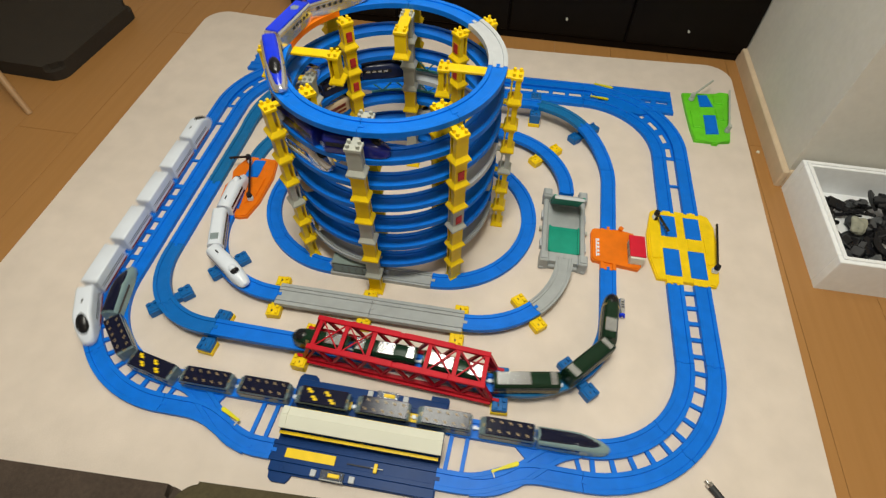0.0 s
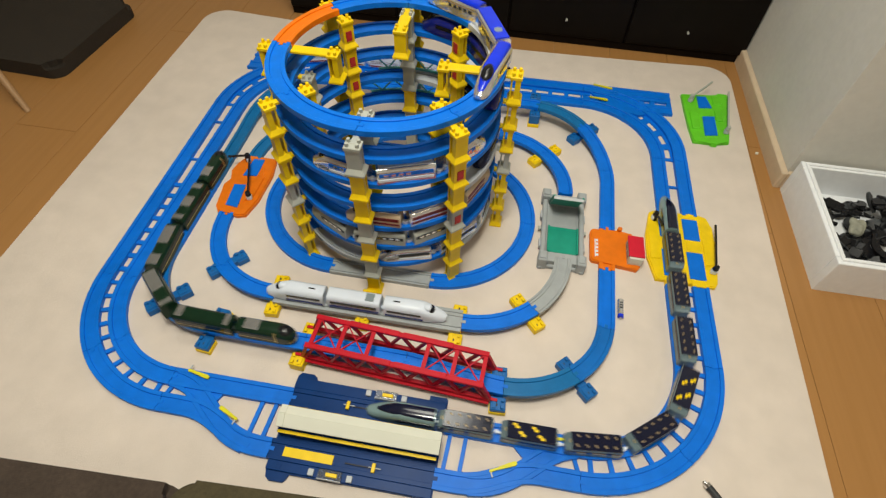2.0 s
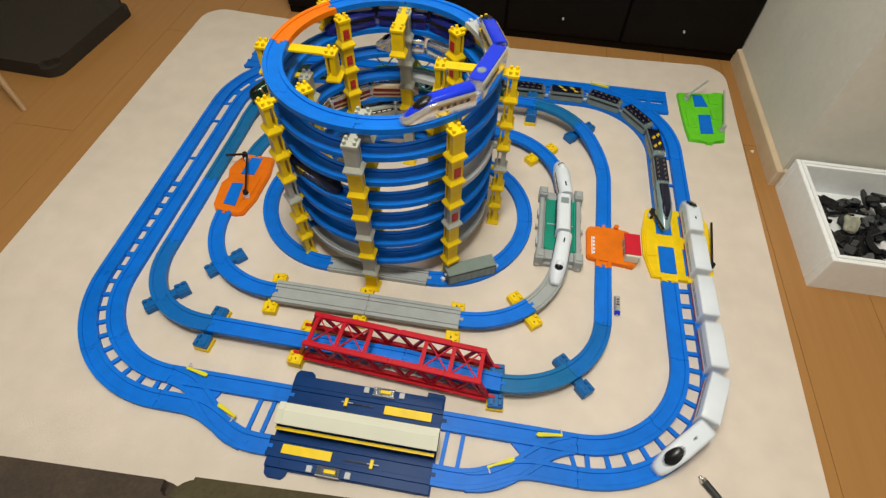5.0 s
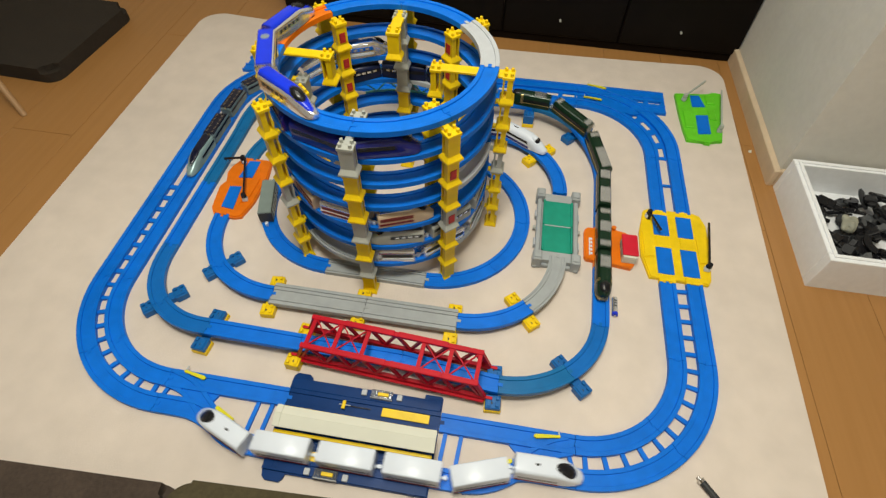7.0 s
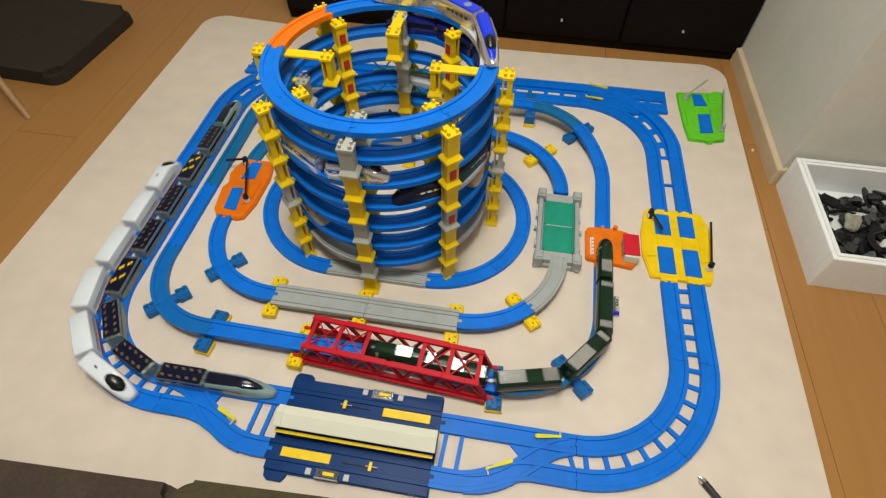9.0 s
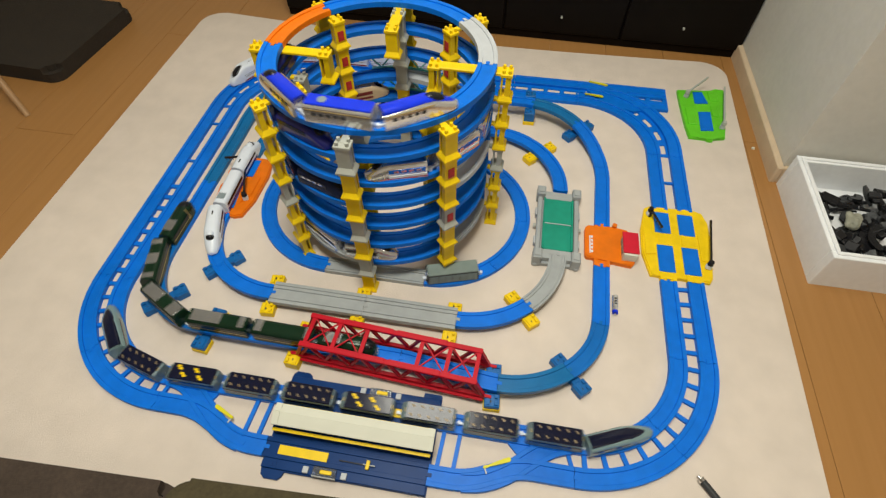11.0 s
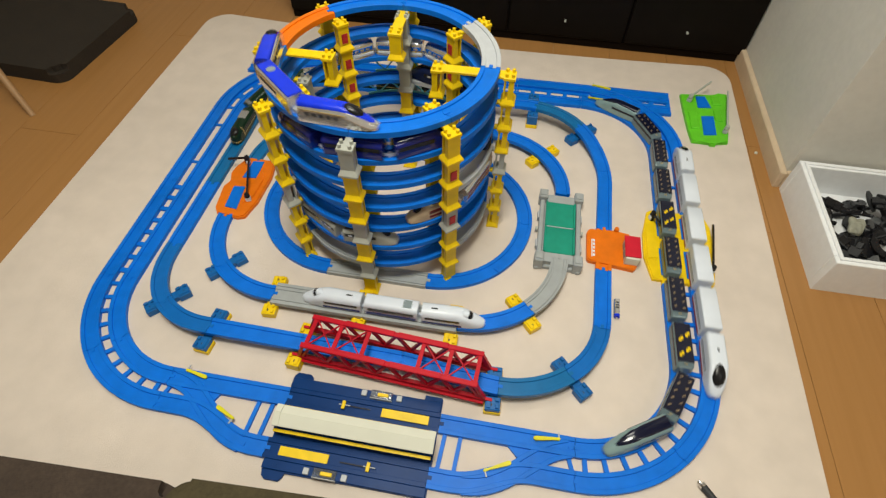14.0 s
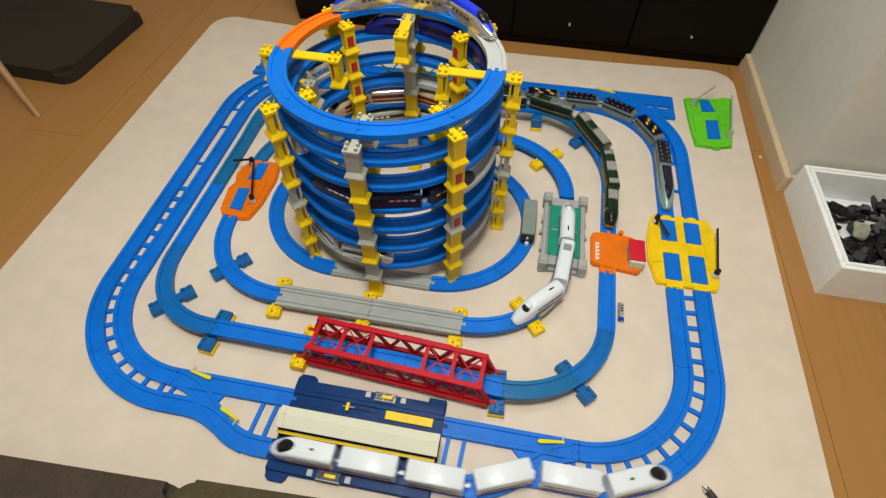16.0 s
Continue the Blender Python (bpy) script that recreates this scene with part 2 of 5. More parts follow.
LOOP_MID = Line([(-0.995, -0.099, 0.19), (-0.36, -0.1085, 0.3), (0.050, -0.154, R1), (0.076, 0.772, 0.25), (-0.998, 0.775, 0.2)], height_mid)
LOOP_LOW = Line([(-0.902, 0.006, 0.214), (-0.0475, 0.006, R1), (-0.0475, 0.653, R1), (-0.931, 0.653, 0.214)],
                lambda x, y: 0.018 - 0.018 * smooth_step(-0.8, -0.9, x))
LOOP_GROUND = Line([(-0.811, 0.114, 0.2155), (-0.139, 0.114, 0.2155), (-0.139, 0.546, 0.2155), (-0.811, 0.546, 0.2155)], lambda x, y: 0.0)
RINGS = [Line([(TOWER[0] + sx * R1, TOWER[1] + sy * R1, R1 - 0.0005) for sx, sy in ((-1, -1), (1, -1), (1, 1), (-1, 1))], lambda x, y, k=k: LEVEL * k)
         for k in range(1, 8)]
# ---- end of lines ----


# ---- the room ----
def rounded(x0, x1, y0, y1, r, n=8):
    pts = []
    for cx, cy, a in ((x1 - r, y0 + r, -90), (x1 - r, y1 - r, 0), (x0 + r, y1 - r, 90), (x0 + r, y0 + r, 180)):
        pts += [(cx + r * math.cos(radians(a + 90 * j / n)), cy + r * math.sin(radians(a + 90 * j / n))) for j in range(n + 1)]
    return pts


def rug_outline():
    """A soft rug: its sides lean a little and its far side sags towards the middle."""
    out = []
    for x, y in rounded(-1.0, 1.0, -1.0, 1.0, 0.085, 10):
        u, v = (x + 1) / 2, (y + 1) / 2
        left, right = -1.384 - 0.021 * v, 0.455 + 0.043 * v
        out.append((left + (right - left) * u, -0.72 + (1.919 - 0.032 * u) * v))
    far = [(p, q) for p, q in zip(out, out[1:] + out[:1]) if p[1] > 1.1 and q[1] > 1.1 and abs(p[0] - q[0]) > 0.5]
    a, b = far[0]
    k = out.index(a) + 1
    edge = [(a[0] + (b[0] - a[0]) * i / 14, a[1] + (b[1] - a[1]) * i / 14 - 0.036 * math.sin(math.pi * i / 14)) for i in range(1, 14)]
    return out[:k] + edge + out[k:]


def room():
    floor = tagged(new("floor", finish(box(-3.2, 2.2, -2.4, 2.0, -0.06, -0.016), "floor", OAK)), "warm oak plank floor under the rug", "floor", kind="structure")
    north = part("wall_north", box(-3.2, 0.555, 1.66, 1.76, -0.02, 2.4), WALL)
    tagged(north, "pale papered wall behind the dark cabinet", "wall", kind="structure")
    east = part("wall_east", box(0.555, 2.2, 0.626, 1.76, -0.02, 2.4), WALL)
    tagged(east, "pale textured papered wall with a projecting corner", "wall", kind="structure")
    for name, b in (("wall_west", (-3.3, -3.2, -2.4, 1.76)), ("wall_south", (-3.3, 2.3, -2.5, -2.4)), ("wall_far_east", (2.2, 2.3, -2.5, 1.76))):
        tagged(part(name, box(*b, -0.02, 2.4), WALL), "pale papered wall of the room", "wall", kind="structure")
    ceil = part("ceiling", box(-3.3, 2.3, -2.5, 1.76, 2.4, 2.5), WALL)
    tagged(ceil, "pale papered ceiling of the room", "ceiling", kind="structure")
    for name, b in (("baseboard_1", (0.537, 0.555, 0.611, 1.66)), ("baseboard_2", (0.5555, 2.2, 0.611, 0.626))):
        tagged(part(name, box(*b, -0.016, 0.042, 0.003), TRIM), "light wooden baseboard along the papered wall", "baseboard", kind="structure")
    rug = part("rug", slab(rug_outline(), -0.016, 0.0, 0.006), RUG, smooth=True)
    tagged(rug, "large cream short-pile rug with rounded corners on the floor", "rug")
    return floor


FLOOR = room()


def cushion(x, y, rz, w, d, h, z=-0.016, cloth=None, corner=0.04, soft=0.035, words="thick dark brown cloth floor cushion"):
    bm = slab(rounded(-w / 2, w / 2, -d / 2, d / 2, corner), 0, h, min(soft, h * 0.42), segs=4)
    ob = part("floor_cushion", bm, cloth or BROWN_CLOTH, smooth=True)
    ob.matrix_basis = pose(x, y, z, 0, 0, rz)
    return tagged(ob, words, "cushion", "floor cushions")


cushion(-1.994, 0.925, -3, 0.62, 0.446, 0.055, corner=0.045, soft=0.02)
cushion(-1.092, -0.745, 2.2, 0.84, 0.62, 0.085, 0.0, UMBER_CLOTH, 0.025, 0.018)
cushion(-0.372, -0.706, 2.6, 0.632, 0.62, 0.09, 0.0, OLIVE_CLOTH, 0.045, 0.02, "thick olive brown cloth floor cushion at the edge of the rug")


def table_leg():
    ob = part("table_leg", rod((-1.701, 0.523, -0.016), (-2.01, 0.735, 0.36), 0.009, 0.017, 16), LEG_WOOD, smooth=True)
    tagged(ob, "slanting round light wooden table leg on the floor", "table leg")


table_leg()


def cabinet():
    c = thing("tv_cabinet", pose(-0.275, 1.240, -0.016, 0, 0, -0.6), "long low glossy ebony cabinet with small knobs", "cabinet")
    part("body", box(-0.83, 0.83, 0.012, 0.36, 0.03, 0.48, 0.003), EBONY, c)
    part("plinth", box(-0.825, 0.825, 0.004, 0.35, 0, 0.03), EBONY, c)
    part("top", box(-0.84, 0.84, -0.006, 0.37, 0.48, 0.505, 0.003), EBONY, c)
    for i in range(4):
        x0 = -0.828 + i * 0.414
        d = part("door", box(x0 + 0.003, x0 + 0.411, -0.006, 0.012, 0.035, 0.476, 0.003), EBONY, c)
        part("knob", rod((x0 + 0.2, -0.006, 0.1), (x0 + 0.2, -0.016, 0.1), 0.003, 0.004), GREY_BLOCK, d, "small metal knob")


cabinet()


# ---- tracks ----
PROFILE = [(-0.019, 0), (-0.019, 0.0110), (-0.0185, 0.0116), (-0.0110, 0.0116), (-0.0104, 0.0112), (-0.0100, 0.0086), (-0.0008, 0.0086), (0.0008, 0.0086),
           (0.0100, 0.0086), (0.0104, 0.0112), (0.0110, 0.0116), (0.0185, 0.0116), (0.019, 0.0110), (0.019, 0)]


GREY_PROFILE = [(-0.0205, 0), (-0.0205, 0.0116), (-0.0165, 0.0116), (-0.0162, 0.0092), (-0.0150, 0.0092), (-0.0147, 0.0116), (-0.0105, 0.0116), (-0.0100, 0.0086),
                (0.0100, 0.0086), (0.0105, 0.0116), (0.0147, 0.0116), (0.0150, 0.0092), (0.0162, 0.0092), (0.0165, 0.0116), (0.0205, 0.0116), (0.0205, 0)]


WIDE_PROFILE = [(-0.027, 0), (-0.027, 0.0116), (-0.0195, 0.0116), (-0.0190, 0.0090), (-0.0172, 0.0090), (-0.0167, 0.0116), (-0.0105, 0.0116), (-0.0100, 0.0086),
                (0.0100, 0.0086), (0.0105, 0.0116), (0.0167, 0.0116), (0.0172, 0.0090), (0.0190, 0.0090), (0.0195, 0.0116), (0.027, 0.0116), (0.027, 0)]


def rail_mesh(line, s0, s1, bm=None, gap=0.0005, lift=0.0, profile=None, tongue=True):
    bm, profile = bm or bmesh.new(), profile or PROFILE
    s0, s1 = s0 + gap, s1 - gap
    n = max(2, int((s1 - s0) / 0.014))
    loops = []
    for i in range(n + 1):
        s = s0 + (s1 - s0) * i / n
        p, d = line.at(s), line.at(s + 0.004) - line.at(s - 0.004)
        d.z = 0
        d.normalize()
        side = Vector((-d.y, d.x, 0))
        loops.append([bm.verts.new(p + side * u + Vector((0, 0, h + (lift if h > 0 else 0)))) for u, h in profile])
    k = len(profile)
    for a, b in zip(loops, loops[1:]):
        for j in range(k):
            bm.faces.new((a[j], a[(j + 1) % k], b[(j + 1) % k], b[j]))
    bm.faces.new(loops[0])
    bm.faces.new(loops[-1][::-1])
    if not tongue:
        return bm
    # the joint tongue at one end
    p, d = line.at(s1), line.at(s1) - line.at(s1 - 0.004)
    d.normalize()
    bar(p + Vector((0, 0, 0.0086)) - d * 0.002, p + Vector((0, 0, 0.0086)) + d * 0.009, 0.007, 0.0024, bm)
    return bm


def track(line, s0, s1, material=None, label="", group="tracks of the loops"):
    shape = GREY_PROFILE if material == GREY else None
    if line is LOOP_LOW and "straight" in label:
        shape = WIDE_PROFILE
    if s1 < s0:
        s1 += line.length
    ob = part("toy_track", rail_mesh(line, s0, s1, profile=shape), material or BLUE)
    return tagged(ob, label or "bright blue plastic toy railway track piece with wheel grooves", "toy track", group)


def tracks(line, places, materials=None, labels=None, group="tracks of the loops", close=True):
    ss = [line.near(*p) for p in places]
    for i in range(len(ss) if close else len(ss) - 1):
        m = (materials or {}).get(i)
        if m == "skip":
            continue
        track(line, ss[i], ss[(i + 1) % len(ss)], m, (labels or {}).get(i, ""), group)


def arc(cx, cy, r, *angles):
    return [(cx + r * math.cos(radians(a)), cy + r * math.sin(radians(a))) for a in angles]


def double_track(a, b, ties, tie_width, inset=0.5, web=0.0):
    """Two parallel tracks from place a to place b, joined by ties."""
    d = thing("double_track", pose(0, 0, 0), "bright blue plastic double toy track joined by flat ties", "toy track", "double tracks of the outer loops")
    s = [(ln, ln.near(*a), ln.near(*b)) for ln in (LOOP_IN, LOOP_OUT)]
    s = [(ln, u, v if v > u else v + ln.length) for ln, u, v in s]
    for ln, u, v in s:
        part("rail", rail_mesh(ln, u, v), BLUE, d)
    def across(f):
        p, q = (ln.at(u + (v - u) * f) for ln, u, v in s)
        return p, q, (q - p).normalized()

    if web:
        for near, far in ((0, 1), (1, 0)):
            lo, hi = [], []
            for i in range(17):
                p, q, w = across(i / 16)
                if near:
                    p, w = q, -w
                half = (across(i / 16)[1] - across(i / 16)[0]).length / 2
                lo.append((p + w * 0.0185).xy)
                hi.append((p + w * (half - web)).xy)
            part("web", slab([*lo, *hi[::-1]], 0.0004, 0.0034), BLUE, d)
    run = (s[0][2] - s[0][1] + s[1][2] - s[1][1]) / 2
    for i in range(ties):
        f = (i + inset) / (ties - 1 + 2 * inset) if ties > 1 else 0.5
        f0, f1 = max(f - tie_width / 2 / run, 0.0008 / run), min(f + tie_width / 2 / run, 1 - 0.0008 / run)
        rim = []
        for g, back in ((f0, 0), (f1, 0), (f1, 1), (f0, 1)):
            p, q, w = across(g)
            half = (q - p).length / 2
            reach = web + 0.0004 if web else half - 0.0185
            m = (p + q) / 2 + w * (reach if back else -reach)
            rim.append(m.xy)
        part("tie", slab(rim, 0.0004, 0.0032 if web else 0.0065), BLUE, d)


def outer_tracks():
    br, tr, tl, bl = (arc(x, y, (R1 + R2) / 2, *a) for x, y, a in ((0, 0, (-90, -45, 0)), (0, 0.65, (0, 45, 90)), (-0.838, 0.65, (90, 135, 180)), (-0.838, 0, (180, 225, 270))))
    for a, b in ((br[0], br[1]), (br[1], br[2]), (bl[0], bl[1]), (bl[1], bl[2])):
        double_track(a, b, 5, 0.009)
    double_track((0.246, 0), (0.246, 0.205), 5, 0.009)
    double_track((0.246, 0.43), (0.246, 0.65), 1, 0.006)
    bend = arc(0, 0.66, (R1 + R2) / 2, 54)[0]
    double_track(tr[0], bend, 5, 0.024, 0, web=0.0075)
    double_track(bend, tr[2], 1, 0.4, web=0.0075)
    for x in (0, -0.2095, -0.419, -0.6285):
        double_track((x, 0.91), (x - 0.2095, 0.91), 5, 0.0135, 0, web=0.0075)
    double_track(tl[0], tl[1], 4, 0.022, 0, web=0.0075)
    double_track(tl[1], tl[2], 4, 0.022, 0, web=0.0075)
    double_track((-1.084, 0.65), (-1.084, 0.32), 2, 0.006)
    double_track((-1.084, 0.32), (-1.084, 0), 8, 0.012)
    # the switches beside the station
    for x0, x1, cross, plate, ties, levers in (
            (-0.266, 0.0, [(-0.21, -0.3195), (-0.165, -0.314), (-0.12, -0.290), (-0.075, -0.252), (-0.04, -0.228), (-0.005, -0.2175)],
             [(-0.150, -0.300), (-0.098, -0.262), (-0.128, -0.234), (-0.09, -0.225), (-0.045, -0.238), (-0.07, -0.262), (-0.03, -0.272), (-0.06, -0.288)],
             [(-0.250, -0.254), (-0.219, -0.223), (-0.057, -0.052), (-0.012, -0.004)], (((-0.076, -0.213), (-0.031, -0.207)), ((-0.122, -0.268), (-0.166, -0.289)))),
            (-0.838, -0.580, [(-0.833, -0.2175), (-0.80, -0.222), (-0.765, -0.240), (-0.72, -0.276), (-0.675, -0.308), (-0.63, -0.3195)],
             [(-0.785, -0.240), (-0.755, -0.228), (-0.715, -0.231), (-0.725, -0.252), (-0.700, -0.285), (-0.735, -0.285), (-0.775, -0.268), (-0.762, -0.255)],
             [(-0.632, -0.636), (-0.603, -0.607), (-0.776, -0.777), (-0.826, -0.832)], (((-0.760, -0.2075), (-0.803, -0.200)), ((-0.705, -0.263), (-0.667, -0.279))))):
        sw = thing("track_switch", pose(0, 0, 0), "bright blue plastic toy track switch with yellow levers", "toy track", "track switches")
        for ln in (LOOP_IN, LOOP_OUT):
            part("rail", rail_mesh(ln, ln.near(x0, -0.3), ln.near(x1, -0.3)), BLUE, sw)
        o = Open(cross)
        part("crossover", rail_mesh(o, 0.004, o.length - 0.004, lift=-0.0006), BLUE, sw)
        part("plate", slab(plate, 0.0, 0.0072), BLUE, sw)
        for u, v in ties:
            reach = -0.3 if -0.64 < v < -0.2 else -0.2575
            part("tie", slab([(u - 0.004, -0.2335), (v - 0.004, reach), (v + 0.004, reach), (u + 0.004, -0.2335)], 0.0005, 0.0065), BLUE, sw)
        for p, q in levers:
            lever(sw, p, q)


def lever(parent, a, b):
    """A yellow lever: a round thumb at a, a thin neck and a pale crank at b."""
    a, b = Vector((*a, 0.0135)), Vector((*b, 0.0135))
    d = (b - a).normalized()
    side = Vector((-d.y, d.x, 0))
    pts = [a - d * 0.004 - side * 0.002, a - side * 0.0042, a + d * 0.012 - side * 0.0038, b - d * 0.01 - side * 0.002, b - side * 0.003, b + d * 0.003, b + side * 0.003,
           b - d * 0.01 + side * 0.002, a + d * 0.012 + side * 0.0038, a + side * 0.0042, a - d * 0.004 + side * 0.002]
    lv = part("lever", slab([(p.x, p.y) for p in pts], 0.0118, 0.0158, 0.0008), LEVER, parent, "yellow switch lever")
    out = side if (a.y > -0.24 and side.y > 0) or (a.y < -0.24 and side.y < 0) else -side
    part("crank", bar(b, b + out * 0.012, 0.0026), PALE_GREY, lv)


outer_tracks()


def turnout_end(stubs, plates, levers):
    """The straight ends and flat plates of a double turnout behind the loops."""
    e = thing("turnout_end", pose(0, 0, 0), "bright blue plastic end of a double toy turnout", "toy track", "turnout ends")
    for x0, x1, y in stubs:
        o = Open([(x0, y), ((x0 + x1) / 2, y), (x1, y)])
        part("rail", rail_mesh(o, 0, o.length, lift=-0.0009, tongue=False), BLUE, e)
    for p in plates:
        part("plate", slab(p, 0.0, 0.0084), BLUE, e)
    for p, q in levers:
        lever(e, p, q)


turnout_end([(0.06, 0.279, 0.951), (0.17, 0.279, 0.880)],
            [[(0.02, 0.935), (0.06, 0.89), (0.13, 0.85), (0.17, 0.838), (0.1752, 0.838), (0.1752, 0.9705), (0.02, 0.9705)],
             [(0.1756, 0.9195), (0.279, 0.9195), (0.279, 0.9705), (0.1756, 0.9705)],
             [(0.1756, 0.838), (0.222, 0.8585), (0.279, 0.861), (0.279, 0.905), (0.1756, 0.905)],
             [(0.2132, 0.9054), (0.228, 0.9054), (0.228, 0.9176), (0.2132, 0.9176)],
             [(0.2659, 0.9054), (0.279, 0.9054), (0.279, 0.9176), (0.2659, 0.9176)]],
            (((0.09, 0.955), (0.036, 0.966)), ((0.074, 0.891), (0.023, 0.897))))
turnout_end([(-1.118, -0.93, 0.868), (-1.118, -0.93, 0.938)], [[(-0.93, 0.852), (-1.112, 0.852), (-1.112, 0.953), (-0.93, 0.953)]], ())
tracks(LOOP_MID, [(-0.156, -0.142), *arc(-0.165, 0.067, R1, -45), (0.047, 0.06), (0.055, 0.215), (0.06, 0.345), (0.067, 0.566), *arc(-0.145, 0.57, R1, 45), (-0.14, 0.785),
                  (-0.36, 0.78), (-0.58, 0.78), (-0.8, 0.78), (-0.95, 0.71), (-0.998, 0.56), (-0.998, 0.33), (-0.998, 0.11), (-0.92, -0.05), (-0.79, -0.1), (-0.585, -0.108), (-0.37, -0.125)],
       {0: TEAL, 1: TEAL_BLUE, 6: TEAL, 11: TEAL, 12: TEAL, 14: TEAL_BLUE, 15: TEAL_BLUE, 3: "skip"},
       {k: "sloping teal plastic toy track curve on supports" for k in (0, 1, 6, 11, 12, 14, 15)})
tracks(LOOP_LOW, [(-0.689, 0.006), (-0.4745, 0.006), (-0.26, 0.006), *arc(-0.2595, 0.222, R1, -45), (-0.0435, 0.218), (-0.0435, 0.437), *arc(-0.2595, 0.437, R1, 45), (-0.2595, 0.653),
                  (-0.4745, 0.653), (-0.7, 0.653), (-0.87, 0.59), (-0.925, 0.43), (-0.913, 0.226), *arc(-0.69, 0.22, 0.214, 225)],
       {0: GREY, 1: GREY, 3: GREY, 4: "skip", 9: TEAL, 10: TEAL, 11: "skip"},
       {0: "wide light grey plastic toy track straight", 1: "wide light grey plastic toy track straight", 3: "light grey plastic toy track curve"})
tracks(LOOP_GROUND, [(-0.5955, 0.114), (-0.4745, 0.114), (-0.3545, 0.114), *arc(-0.3545, 0.33, R1, -45, 0, 45, 90), (-0.5955, 0.546), *arc(-0.5955, 0.33, R1, 135, 180, 225)],
       {0: GREY, 1: GREY}, {0: "light grey plastic toy track straight", 1: "light grey plastic toy track straight"})

# ---- the tower ----
RING_COLOURS = {7: {0: PALE_GREY, 3: ORANGE}, 4: {1: PALE_GREY, 7: PALE_GREY}, 1: {5: GREY, 7: GREY}, 2: {1: PALE_GREY}}
for level, ring in enumerate(RINGS, 1):
    for i in range(8):
        (x0, y0), (x1, y1) = arc(*TOWER, R1, 45 * i + 1, 45 * i + 45.5)
        m = RING_COLOURS.get(level, {}).get(i, BLUE)
        words = {PALE_GREY: "pale grey plastic toy track curve", ORANGE: "orange plastic toy track curve", GREY: "light grey plastic toy track curve"}.get(m, "bright blue plastic toy track curve")
        track(ring, ring.near(x0, y0), ring.near(x1, y1), m, words + " in the round tower", "rings of the tower")


def block_mesh(h=LEVEL, w=0.026, d=0.02):
    """A hollow support block: two cheeks, a shelf with studs and a foot rim."""
    bm = bmesh.new()
    box(-w / 2, w / 2, -d / 2, -d / 2 + 0.011, 0.006, h - 0.006, bm=bm)
    box(-w / 2, w / 2, d / 2 - 0.0035, d / 2, 0.006, h - 0.006, bm=bm)
    box(-w / 2 - 0.002, w / 2 + 0.002, -d / 2 - 0.002, d / 2 + 0.002, h - 0.008, h - 0.001, 0.001, bm=bm)
    lo = [(-w / 2 - 0.005, -d / 2 - 0.006), (w / 2 + 0.005, -d / 2 - 0.006), (w / 2 + 0.005, d / 2 + 0.004), (-w / 2 - 0.005, d / 2 + 0.004)]
    hi = [(-w / 2, -d / 2), (w / 2, -d / 2), (w / 2, d / 2), (-w / 2, d / 2)]
    a = [bm.verts.new((*p, 0)) for p in lo]
    b = [bm.verts.new((*p, 0.004)) for p in lo]
    c = [bm.verts.new((*p, 0.013)) for p in hi]
    bm.faces.new(a[::-1])
    bm.faces.new(c)
    for u, v in ((a, b), (b, c)):
        for i in range(4):
            bm.faces.new((u[i], u[(i + 1) % 4], v[(i + 1) % 4], v[i]))
    return bm


def stud_mesh():
    bm = bmesh.new()
    for x in (-0.009, 0.009):
        for y in (-0.006, 0.006):
            bmesh.ops.create_cone(bm, cap_ends=True, segments=8, radius1=0.0036, radius2=0.0032, depth=0.006, matrix=Matrix.Translation((x, y, LEVEL + 0.0025)))
    return bm


BLOCK = {m: finish(block_mesh(), "block", m) for m in (YELLOW, GREY_BLOCK)}
STUDS = {m: finish(stud_mesh(), "studs", m) for m in (YELLOW, GREY_BLOCK)}
ARM = {m: finish(box(-0.006, 0.006, 0, 0.07, -0.007, -0.0005, 0.001), "arm", m) for m in (YELLOW, GREY_BLOCK)}
BEAM = finish(box(-0.012, 0.012, 0.008, 0.155, -0.007, -0.0005, 0.0015), "beam", YELLOW)
SIGN = finish(box(-0.007, 0.007, -0.0115, -0.0102, 0.018, 0.04), "sticker", STICKER)


def pillar(angle, radius, colours, base=0, inward=True, stickers=(), beam=False):
    """A stack of blocks; one letter a block from the ground up."""
    a = radians(angle)
    face = angle + 90 if inward else angle - 90
    p = thing("block_pillar", pose(TOWER[0] + radius * math.cos(a), TOWER[1] + radius * math.sin(a), base * LEVEL, 0, 0, face),
              "stack of yellow and grey plastic support blocks of the tower" if "g" in colours else "stack of yellow plastic support blocks of the tower", "support pillar", "pillars of the tower")
    for i, c in enumerate(colours):
        m = GREY_BLOCK if c == "g" else YELLOW
        b = new("block", BLOCK[m])
        b.parent, b.location = p, (0, 0, i * LEVEL)
        if inward:
            arm = new("arm", ARM[m])
            arm.parent, arm.location = p, (0, 0, (i + 1) * LEVEL)
        if i in stickers:
            st = new("sticker", SIGN)
            st.parent, st.location = p, (0, 0, i * LEVEL)
            tagged(st, "red picture sticker")
        if i == len(colours) - 1:
            s = new("studs", STUDS[m])
            s.parent, s.location = p, (0, 0, i * LEVEL)
    if beam:
        bb = new("beam", BEAM)
        bb.parent, bb.location = p, (0, 0, len(colours) * LEVEL)
    return p


